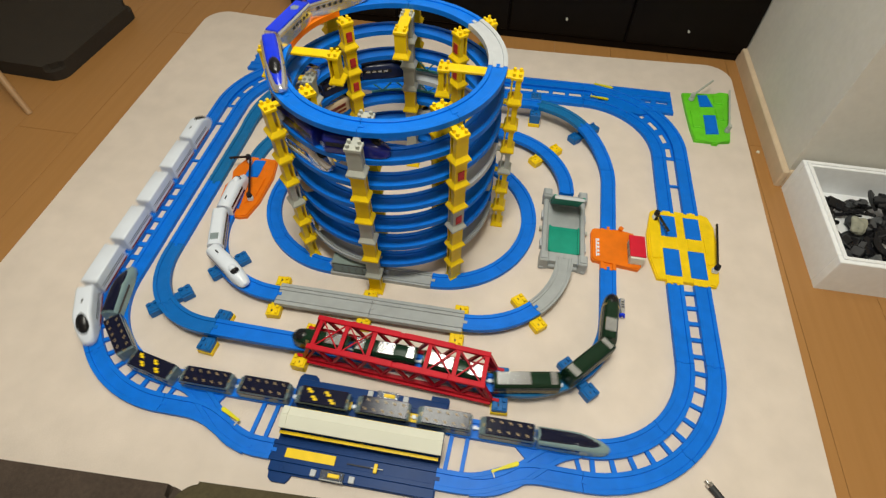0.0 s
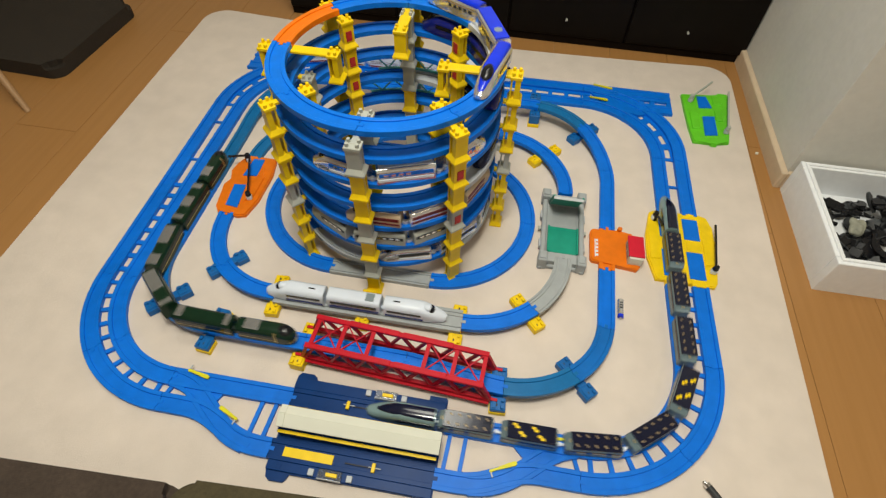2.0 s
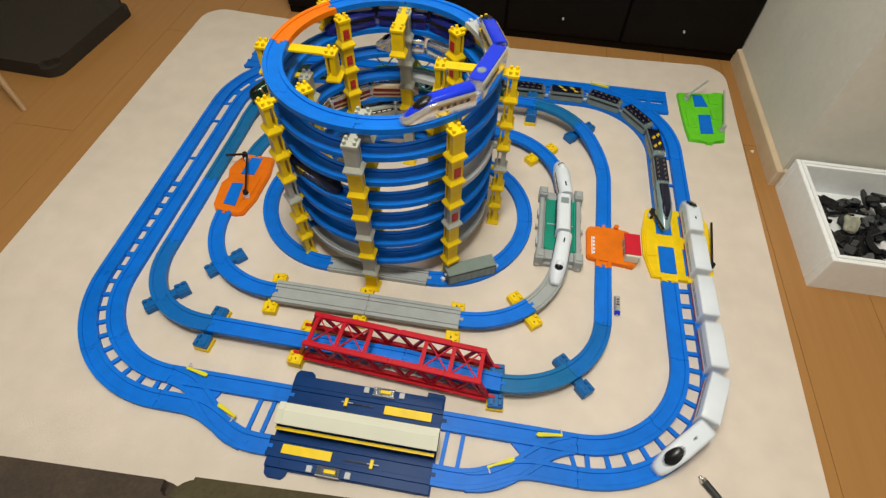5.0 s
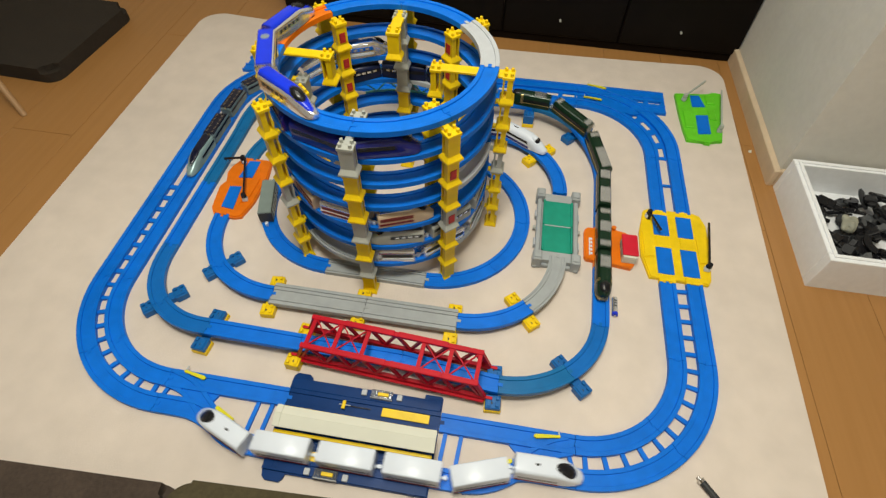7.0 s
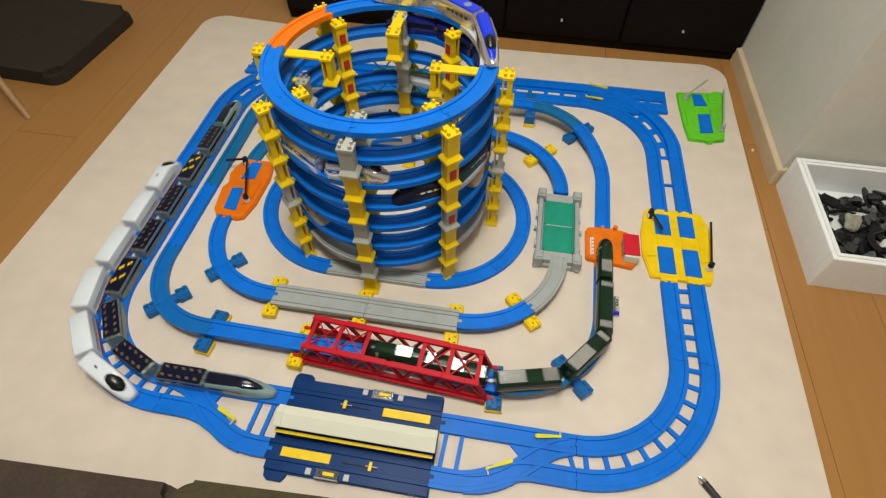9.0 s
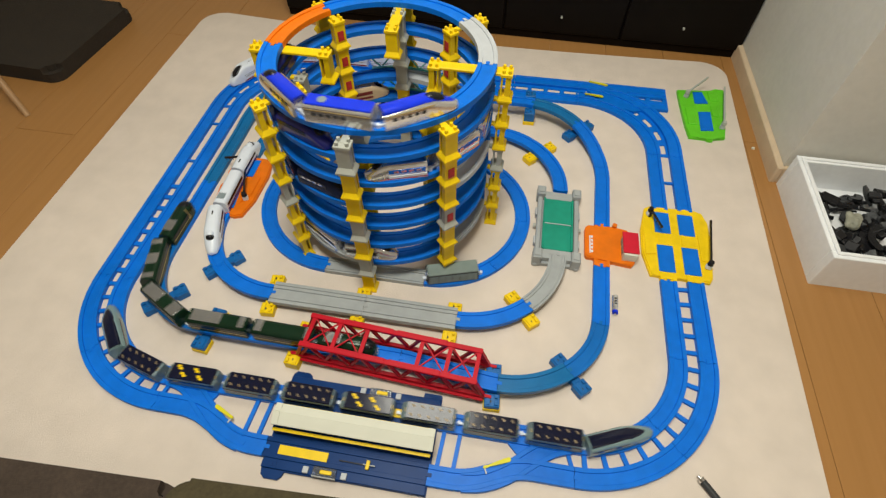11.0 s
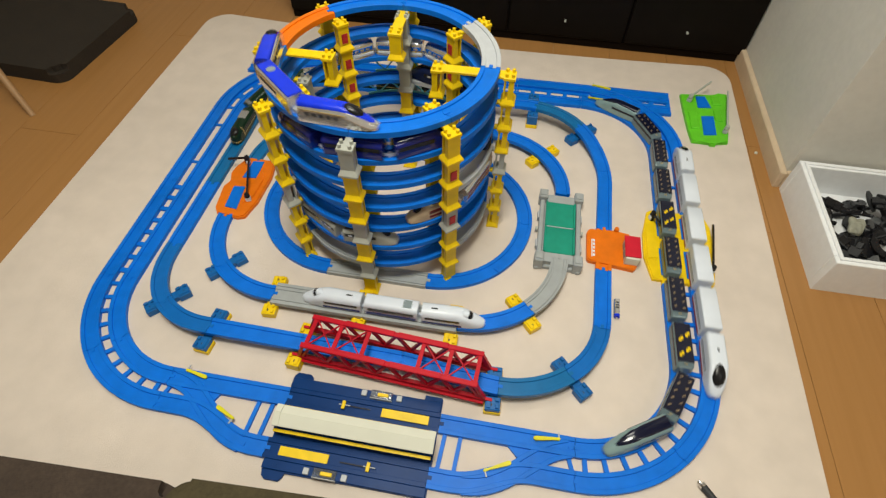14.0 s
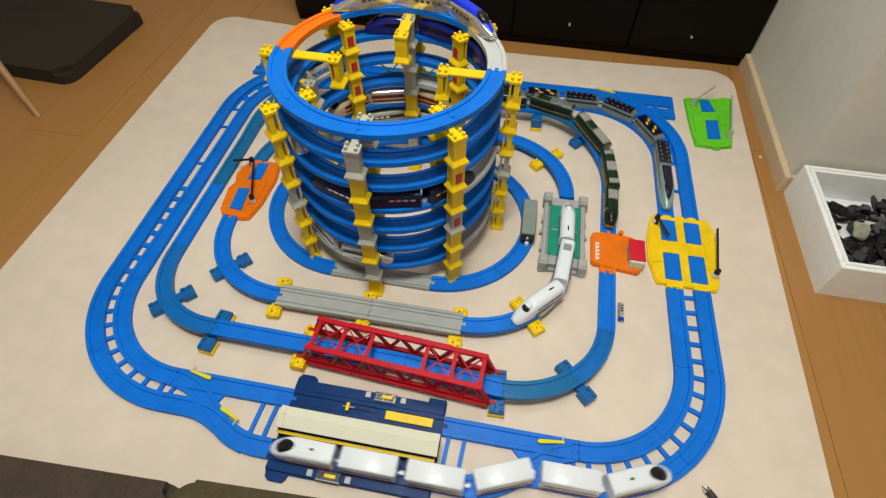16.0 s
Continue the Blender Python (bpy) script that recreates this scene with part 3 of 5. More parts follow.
for angle, colours, signs, beam in ((270, "ygygyyg", (), False), (312, "yyygyyy", (3, 5), False), (0, "yyygyyy", (), True), (45, "yyyyyyy", (), False), (90, "yyygyyy", (), True),
                                    (135, "yyyyyyy", (), False), (180, "yyyyyyy", (), True), (225, "yyygyyy", (), False)):
    pillar(angle, 0.2555, colours, 0, True, signs, beam)
for angle, colours, signs in ((270, "ygyyyyg", ()), (315, "yyyyyyy", (5,)), (45, "yyyyyyy", (6, 5)), (90, "yggyggg", ()), (135, "yygyyyy", (4, 5, 6)), (180, "yyyyyg", ()), (225, "yyyyyyy", ()), (0, "yyyyyy", ())):
    pillar(angle, 0.1765, colours, 0, False, signs)
for angle in (0, 90, 180):
    pillar(angle, 0.112, "y", 6, False)


# ---- low supports under the raised tracks ----
def support(x0, y0, x1, y1, h, material, base=None):
    """A pair of studded pads on both sides of a track, joined by a bar under it."""
    a, b = Vector((x0, y0, 0)), Vector((x1, y1, 0))
    d = (b - a)
    turn = math.degrees(math.atan2(d.y, d.x))
    words = {YELLOW: "yellow", BLOCK_BLUE: "dull blue"}[material] + " plastic support blocks beside a raised track"
    s = thing("track_support", pose(*((a + b) / 2).xy, 0, 0, 0, turn), words + (", yellow base" if base else ""), "support block", "low supports of the tracks")
    z0 = 0.012 if base else 0.0
    for sgn in (-1, 1):
        x = sgn * d.length / 2
        bm = box(x - 0.014, x + 0.014, -0.0155, 0.0155, z0, h - 0.003, 0.0015)
        for u in (-0.007, 0.007):
            box(x + u - 0.004, x + u + 0.004, 0.005, 0.012, h - 0.003, h + 0.002, 0.0008, bm=bm)
        box(x - 0.011, x + 0.011, -0.012, -0.004, h - 0.003, h, 0.0008, bm=bm)
        pad = part("pad", bm, material, s)
        part("hole", rod((x + sgn * 0.003, -0.0035, h - 0.0034), (x + sgn * 0.003, -0.0035, h - 0.0024), 0.003, segs=10), DARK, pad)
        if base:
            part("base", box(x - 0.0155, x + 0.0155, -0.017, 0.017, 0, 0.012, 0.001), YELLOW, s, "yellow base")
    part("bar", box(-d.length / 2, d.length / 2, -0.01, 0.01, z0, min(h, 0.0165), 0.001), material, s)


for p in ((-0.694, 0.045, -0.689, -0.031), (-0.485, 0.043, -0.483, -0.029), (-0.272, 0.039, -0.273, -0.034), (-0.145, 0.090, -0.099, 0.036), (-0.136, 0.566, -0.081, 0.622)):
    support(*p, 0.021, YELLOW)
support(-0.862, 0.045, -0.816, 0.095, 0.02, BLOCK_BLUE)
support(-0.955, -0.071, -0.904, -0.020, 0.022, BLOCK_BLUE)
support(-0.797, -0.139, -0.790, -0.068, 0.0275, BLOCK_BLUE, True)
support(-0.589, -0.142, -0.584, -0.068, 0.0275, YELLOW)
support(-0.169, -0.098, -0.166, -0.163, 0.0275, BLOCK_BLUE, True)
support(-0.034, -0.052, 0.013, -0.103, 0.022, BLOCK_BLUE)
support(-0.027, 0.684, 0.027, 0.738, 0.022, BLOCK_BLUE)
support(-0.150, 0.742, -0.152, 0.828, 0.045, BLOCK_BLUE, True)


# ---- the truss bridge ----
def truss_bridge():
    b = thing("truss_bridge", pose(-0.380, -0.1120, 0, 0, 0, -3.6), "red plastic truss bridge over the raised blue track", "toy bridge")
    L, hw, z0, z1 = 0.194, 0.0330, 0.028, 0.0835
    knots = [-0.172, -0.115, -0.056, 0.060, 0.118, 0.176]
    for s in (-1, 1):
        side = part("side_truss", box(-L - 0.006, L + 0.006, s * hw - 0.0042, s * hw + 0.0042, z0 - 0.012, z0 + 0.003, 0.001), RED, b)
        part("top_chord", box(-L + 0.012, L - 0.012, s * hw - 0.0055, s * hw + 0.0055, z1 - 0.004, z1 + 0.003, 0.001), RED, side)
        for x in (-L + 0.085, L - 0.19):
            part("rib", box(x, x + 0.105, s * hw - 0.0062, s * hw + 0.0062, z1 + 0.002, z1 + 0.005, 0.001), RED, side)
        n = 14
        xs = np.linspace(-L + 0.004, L - 0.004, n + 1)
        for i in range(n):
            za, zb = (z0, z1 - 0.003) if i % 2 == 0 else (z1 - 0.003, z0)
            part("diagonal", bar((xs[i], s * hw, za), (xs[i + 1], s * hw, zb), 0.0058), RED, side)
        part("foot", bar((-L - 0.006, s * hw, z0), (-L - 0.02, s * hw, z0), 0.006, 0.003), RED, b)
        part("foot", bar((L + 0.006, s * hw, z0), (L + 0.02, s * hw, z0), 0.006, 0.003), RED, b)
        for e in (-1, 1):
            part("end_post", bar((e * (L - 0.016), s * hw, z1 - 0.003), (e * (L + 0.003), s * hw, z0 + 0.002), 0.0075), RED, side)
        part("lip", box(-L - 0.004, L + 0.004, s * hw + min(0, s * 0.009), s * hw + max(0, s * 0.009), z0 - 0.012, z0 - 0.007, 0.001), RED, side)
    for x in knots:
        part("cross_tie", box(x - 0.0042, x + 0.0042, -hw, hw, z1 - 0.003, z1 + 0.001), RED, b)
    for i in (0, 1, 3, 4):
        for s in (-1, 1):
            part("brace", bar((knots[i], s * hw, z1 - 0.001), (knots[i + 1], -s * hw, z1 - 0.001), 0.0026), RED, b)


truss_bridge()


# ---- the station ----
def station():
    s = thing("toy_station", pose(0, 0, 0), "navy plastic toy station platform with a long cream roof", "toy station")
    base = [(-0.580, -0.172), (-0.580, -0.168), (-0.574, -0.161), (-0.548, -0.161), (-0.541, -0.166), (-0.538, -0.174), (-0.302, -0.174), (-0.302, -0.163), (-0.268, -0.163), (-0.265, -0.167), (-0.265, -0.356),
            (-0.534, -0.357), (-0.536, -0.366), (-0.542, -0.373), (-0.568, -0.373), (-0.576, -0.367), (-0.578, -0.357), (-0.580, -0.350)]
    part("base", slab(base, 0, 0.0062, 0.001), NAVY, s)
    for ln in (LOOP_IN, LOOP_OUT):
        part("rail", rail_mesh(ln, ln.near(-0.580, -0.26), ln.near(-0.266, -0.26)), NAVY, s)
    for y0, y1 in ((-0.197, -0.1745), (-0.3555, -0.338)):
        part("side_deck", box(-0.579, -0.267, y0, y1, 0.006, 0.0118, 0.001), NAVY, s)
    part("platform", box(-0.576, -0.270, -0.292, -0.242, 0.006, 0.030, 0.0015), NAVY, s)
    for y in (-0.2905, -0.2435):
        part("edge_strip", box(-0.574, -0.268, y - 0.003, y + 0.003, 0.0295, 0.0315), YELLOW, s, "yellow platform edge strip")
    bm = bmesh.new()
    sec = [(-0.2885, 0.0525), (-0.266, 0.0625), (-0.2495, 0.0585), (-0.2495, 0.056), (-0.266, 0.0595), (-0.2885, 0.050)]
    rings = [[bm.verts.new((x, y, z)) for y, z in sec] for x in (-0.573, -0.264)]
    bm.faces.new(rings[0])
    bm.faces.new(rings[1][::-1])
    for j in range(6):
        bm.faces.new((rings[0][j], rings[0][(j + 1) % 6], rings[1][(j + 1) % 6], rings[1][j]))
    roof = part("roof", bm, CREAM, s, "cream roof with a shallow fold")
    for x in (-0.566, -0.271):
        part("roof_cap", bar((x, -0.2885, 0.0537), (x, -0.266, 0.0637), 0.012, 0.0016), CREAM, roof)
        part("roof_cap", bar((x, -0.266, 0.0637), (x, -0.2495, 0.0597), 0.012, 0.0016), CREAM, roof)
    for x in (-0.56, -0.48, -0.375, -0.29):
        part("post", box(x - 0.004, x + 0.004, -0.271, -0.265, 0.03, 0.058), CREAM, s)
    for x0, x1, y in ((-0.382, -0.286, -0.2155), (-0.556, -0.459, -0.3205)):
        part("stop_plate", box(x0, x1, y - 0.0088, y + 0.0088, 0.0095, 0.0118, 0.0006), YELLOW, s, "yellow stop plate between the rails")
        part("plate_mark", box((x0 + x1) / 2 - 0.008, (x0 + x1) / 2 + 0.008, y - 0.004, y + 0.004, 0.0115, 0.0122), YELLOW, s)
    for x, y, d in ((-0.460, -0.2145, 1), (-0.381, -0.3215, -1)):
        part("slot", box(min(x, x + d * 0.055), max(x, x + d * 0.055), y - 0.001, y + 0.001, 0.0108, 0.0124), BLACK, s)
        knob = part("stop_lever", box(x - 0.0035, x + 0.0035, y - 0.0085, y + 0.0085, 0.0115, 0.0165, 0.001), YELLOW, s, "yellow stop lever")
        part("pin", rod((x - 0.009, y, 0.0145), (x + 0.014, y, 0.0145), 0.0012, segs=6), PALE_GREY, knob)
    for x, y in ((-0.389, -0.1835), (-0.456, -0.3485)):
        tray = part("clear_tray", box(x - 0.022, x + 0.022, y - 0.0085, y + 0.0085, 0.0115, 0.020, 0.001), SMOKE, s, "clear plastic tray")
        part("yellow_slide", box(x - 0.008, x + 0.014, y - 0.0035, y + 0.0035, 0.0120, 0.0215, 0.001), YELLOW, tray)
        part("rim", box(x - 0.0225, x + 0.0225, y - 0.0095, y - 0.0080, 0.0115, 0.0205, 0.0005), PALE_GREY, tray)
        for u in (-0.0365, 0.0365):
            bm = box(x + u - 0.0055, x + u + 0.0055, y - 0.006, y + 0.006, 0.0115, 0.0175, 0.001)
            part("grille_block", bm, PALE_GREY, s)
    for x, y in ((-0.56, -0.346), (-0.30, -0.352)):
        for u in (0, 0.007):
            part("rib", box(x + u, x + u + 0.0022, y - 0.006, y + 0.003, 0.0117, 0.0128), NAVY, s)


station()


# ---- level crossings and other playsets ----
def gate(parent, x, y, turn, length, pole=BLACK, foot=WHITE, lift=0.0):
    """A crossing gate: foot, post, arm."""
    m = pose(x, y, 0.011, 0, 0, turn)
    g = part("gate", rod((0, 0, 0), (0, 0, 0.022), 0.0055, 0.0045), pole, parent)
    g.matrix_basis = m
    part("foot", box(-0.010, 0.002, -0.007, 0.007, 0, 0.013, 0.002), foot, g)
    part("arm", bar((-0.008, 0, 0.02), (length, 0, 0.02 + lift), 0.0045), pole, g)
    part("weight", rod((-0.004, 0, 0.016), (-0.004, 0, 0.026), 0.0075, 0.006), pole, g)
    for k in range(3):
        f = 0.55 + 0.18 * k
        part("hanger", bar((length * f, 0, 0.019 + lift * f), (length * f, 0, 0.012 + lift * f), 0.0018), pole, g)


def panel(parent, pts, material, z=0.0105):
    part("panel", slab(pts, 0.006, z + 0.0015, 0.0008), material, parent, "blue road panel")


def double_crossing():
    c = thing("level_crossing", pose(0, 0, 0), "yellow plastic double level crossing with blue panels and gates", "toy crossing", "level crossings")
    part("base", slab([(0.176, 0.43), (0.161, 0.353), (0.160, 0.279), (0.176, 0.213), (0.197, 0.213), (0.314, 0.211), (0.322, 0.225), (0.333, 0.327), (0.333, 0.402), (0.322, 0.434), (0.304, 0.441), (0.19, 0.439)][::-1], 0, 0.0105, 0.003), YELLOW, c, smooth=False)
    for ln, x in ((LOOP_IN, 0.216), (LOOP_OUT, 0.276)):
        part("rail", rail_mesh(ln, ln.near(x, 0.205), ln.near(x, 0.43)), YELLOW, c)
        for y0, y1 in ((0.226, 0.308), (0.348, 0.418)):
            part("panel", box(x - 0.0195, x + 0.0195, y0, y1, 0.008, 0.0128, 0.001), BLUE, c, "blue road panel")
        for y0, y1 in ((0.2055, 0.2255), (0.3085, 0.3475), (0.4185, 0.4305)):
            part("deck", box(x - 0.0165, x + 0.0165, y0, y1, 0.008, 0.0122, 0.0008), YELLOW, c)
    part("ramp", slab([(0.166, 0.36), (0.166, 0.27), (0.194, 0.275), (0.194, 0.352)][::-1], 0.008, 0.0135, 0.002), YELLOW, c)
    part("ramp", slab([(0.298, 0.36), (0.298, 0.27), (0.326, 0.275), (0.330, 0.352)][::-1], 0.008, 0.0135, 0.002), YELLOW, c)
    gate(c, 0.186, 0.402, -68, 0.058)
    gate(c, 0.313, 0.258, 83, 0.132, lift=0.004)


double_crossing()


def orange_crossing():
    c = thing("level_crossing", pose(0, 0, 0), "orange plastic level crossing with a red-roofed hut", "toy crossing", "level crossings")
    part("base", slab([(0.023, 0.338), (0.020, 0.330), (0.020, 0.247), (0.025, 0.240), (0.056, 0.237), (0.096, 0.233), (0.132, 0.229), (0.140, 0.240), (0.146, 0.300), (0.126, 0.342), (0.094, 0.348), (0.03, 0.344)], 0, 0.0125, 0.003), ORANGE, c)
    s0, s1 = LOOP_MID.near(0.053, 0.215), LOOP_MID.near(0.060, 0.345)
    part("rail", rail_mesh(LOOP_MID, s0, s1), ORANGE, c)
    part("deck", box(0.043, 0.070, 0.25, 0.33, 0.008, 0.0118, 0.001), ORANGE, c)
    part("notch", rod((0.094, 0.347, 0.012), (0.094, 0.347, 0.02), 0.006), ORANGE, c)
    for i in range(5):
        part("slot", box(0.0345, 0.0395, 0.255 + i * 0.0115, 0.262 + i * 0.0115, 0.0122, 0.0132), WHITE, c)
    part("slot_bar", box(0.031, 0.0335, 0.252, 0.308, 0.0122, 0.0132), WHITE, c)
    hut = part("hut", box(0.108, 0.141, 0.242, 0.306, 0.012, 0.036, 0.001), CREAM, c, "cream hut")
    part("roof", box(0.106, 0.144, 0.247, 0.312, 0.036, 0.040, 0.001), CRIMSON, hut, "red flat roof")
    part("window", box(0.1065, 0.1085, 0.255, 0.275, 0.018, 0.03), GREY_BODY, hut)
    part("window", box(0.1065, 0.1085, 0.282, 0.298, 0.018, 0.03), GREY_BODY, hut)


orange_crossing()


def orange_dock():
    c = thing("level_crossing", pose(0, 0, 0), "orange plastic level crossing with blue panels and black gate", "toy crossing", "level crossings")
    part("base", slab([(-0.941, 0.440), (-0.959, 0.400), (-0.963, 0.375), (-0.947, 0.340), (-0.962, 0.322), (-0.950, 0.244), (-0.936, 0.224), (-0.880, 0.219), (-0.861, 0.226), (-0.848, 0.282), (-0.845, 0.376), (-0.856, 0.439)][::-1], 0, 0.0115, 0.003), ORANGE, c)
    part("rail", rail_mesh(LOOP_LOW, LOOP_LOW.near(-0.925, 0.432), LOOP_LOW.near(-0.913, 0.226)), ORANGE, c)
    for pts in ([(-0.917, 0.425), (-0.886, 0.427), (-0.884, 0.363), (-0.922, 0.358)], [(-0.931, 0.322), (-0.900, 0.326), (-0.890, 0.244), (-0.924, 0.248)]):
        panel(c, pts[::-1], BLUE, 0.0125)
    part("ramp", slab([(-0.884, 0.41), (-0.860, 0.36), (-0.862, 0.29), (-0.884, 0.26)][::-1], 0.008, 0.0145, 0.002), ORANGE, c)
    gate(c, -0.932, 0.415, 205, 0.045, lift=0.008)
    gate(c, -0.872, 0.284, 110, 0.135, lift=0.006)


orange_dock()


def green_crossing():
    c = thing("level_crossing", pose(0, 0, 0), "lime green plastic level crossing base with grey gates", "toy crossing", "level crossings")
    part("base", slab([(0.317, 0.975), (0.318, 0.90), (0.322, 0.802), (0.328, 0.744), (0.376, 0.744), (0.38, 0.738), (0.395, 0.738), (0.40, 0.748), (0.433, 0.756), (0.452, 0.87), (0.463, 0.955), (0.466, 0.998), (0.436, 1.0), (0.426, 0.984), (0.40, 0.982)], 0, 0.0115, 0.003), LIME, c)
    panel(c, [(0.363, 0.966), (0.363, 0.906), (0.404, 0.913), (0.392, 0.970)], BLUE, 0.0125)
    panel(c, [(0.368, 0.864), (0.364, 0.773), (0.402, 0.780), (0.405, 0.870)], BLUE, 0.0125)
    for b in ((0.330, 0.356, 0.80, 0.88), (0.410, 0.438, 0.93, 0.975), (0.408, 0.430, 0.85, 0.90)):
        part("ridge", box(*b, 0.009, 0.0155, 0.002), LIME, c)
    gate(c, 0.342, 0.940, 45, 0.085, GREY_BLOCK, PALE_GREY, 0.018)
    gate(c, 0.428, 0.800, 82, 0.17, GREY_BLOCK, PALE_GREY, 0.01)


green_crossing()


def lift_bridge():
    c = thing("lift_bridge", pose(-0.0510, 0.320, 0), "grey plastic toy lift bridge with green deck halves", "toy bridge")
    part("base", box(-0.046, 0.046, -0.118, 0.112, 0, 0.012, 0.002), GREY, c)
    for s in (-1, 1):
        part("side_wall", box(s * 0.047 - 0.006, s * 0.047 + 0.006, -0.095, 0.095, 0.010, 0.024, 0.002), GREY, c)
        for y in (-0.105, 0.106):
            tower = part("corner_tower", box(s * 0.046 - 0.011, s * 0.046 + 0.011, y - 0.015, y + 0.015, 0, 0.036, 0.002), GREY, c)
            part("cap", box(s * 0.046 - 0.008, s * 0.046 + 0.008, y - 0.010, y + 0.010, 0.0355, 0.039, 0.001), GREY, tower)
        part("foot", box(s * 0.05 - 0.006, s * 0.05 + 0.006, -0.122, -0.088, 0, 0.010, 0.002), GREY, c)
        for y in (-0.05, 0.045):
            part("latch", box(s * 0.0545 - 0.0025, s * 0.0545 + 0.0025, y - 0.012, y + 0.012, 0.004, 0.017, 0.001), PALE_GREY, c)
        part("knob", rod((s * 0.054, 0.0, 0.010), (s * 0.060, 0.0, 0.010), 0.006), GREY_BLOCK, c)
    for s in (-1, 1):
        part("threshold", box(-0.036, 0.036, s * 0.0975 - 0.014, s * 0.0975 + 0.014, 0.011, 0.0255, 0.001), GREY, c)
    bm = box(-0.036, 0.036, -0.084, -0.002, 0.020, 0.0265, 0.001)
    for x in (-0.0355, 0.0355):
        box(x - 0.0025, x + 0.0025, -0.084, -0.002, 0.0265, 0.031, 0.0008, bm=bm)
    part("deck", bm, GREEN_ROOF, c, "green deck half")
    bm = box(-0.036, 0.036, -0.082, 0.002, -0.0035, 0.003, 0.001)
    for x in (-0.0355, 0.0355):
        box(x - 0.0025, x + 0.0025, -0.082, 0.002, 0.003, 0.0075, 0.0008, bm=bm)
    flap = part("flap", bm, GREEN_ROOF, c, "hinged green deck half")
    part("rim", box(-0.036, 0.036, -0.0835, -0.0815, -0.0035, 0.0036), PALE_GREY, flap)
    flap.matrix_basis = pose(0, 0.082, 0.0235)
    return flap


FLAP = lift_bridge()


# ---- small things on the floor ----
def battery():
    b = thing("battery", pose(0.0895, 0.114, 0.0072, 90, 0, -2), "small silver and blue battery lying beside the track", "battery")
    part("can", rod((0, 0, -0.024), (0, 0, 0.016), 0.007, segs=20), SILVER, b, "silver can", True)
    part("band", rod((0, 0, 0.009), (0, 0, 0.022), 0.0067, segs=20), ROYAL, b, "blue band", True)
    part("tip", rod((0, 0, 0.022), (0, 0, 0.0245), 0.0028, segs=12), CHROME, b)
    for k in range(3):
        part("print_bar", box(-0.003, 0.003, 0.0064, 0.0074, -0.016 + k * 0.007, -0.0125 + k * 0.007), DARK, b)


battery()


def hand_tool():
    t = thing("screwdriver", pose(0.250, -0.262, 0.007, 0, 0, -50), "short dark metal hand tool lying on the rug", "tool")
    part("grip", rod((-0.026, 0, 0), (0.05, 0, 0), 0.0068, 0.006, 14), DARK, t, smooth=True)
    part("ring", rod((-0.028, 0, 0), (-0.022, 0, 0), 0.0072, segs=14), CHROME, t)
    part("tip", rod((-0.034, 0, 0), (-0.028, 0, 0), 0.003, segs=10), CHROME, t)


hand_tool()


def crumb():
    bm = bmesh.new()
    bmesh.ops.create_icosphere(bm, subdivisions=2, radius=0.006)
    for v in bm.verts:
        v.co *= 0.8 + 0.4 * noise.noise(v.co * 300)
    ob = part("bead", bm, CREAM)
    ob.matrix_basis = pose(0.520, 0.748, -0.011)
    tagged(ob, "small pale bead on the wooden floor", "bead")


crumb()


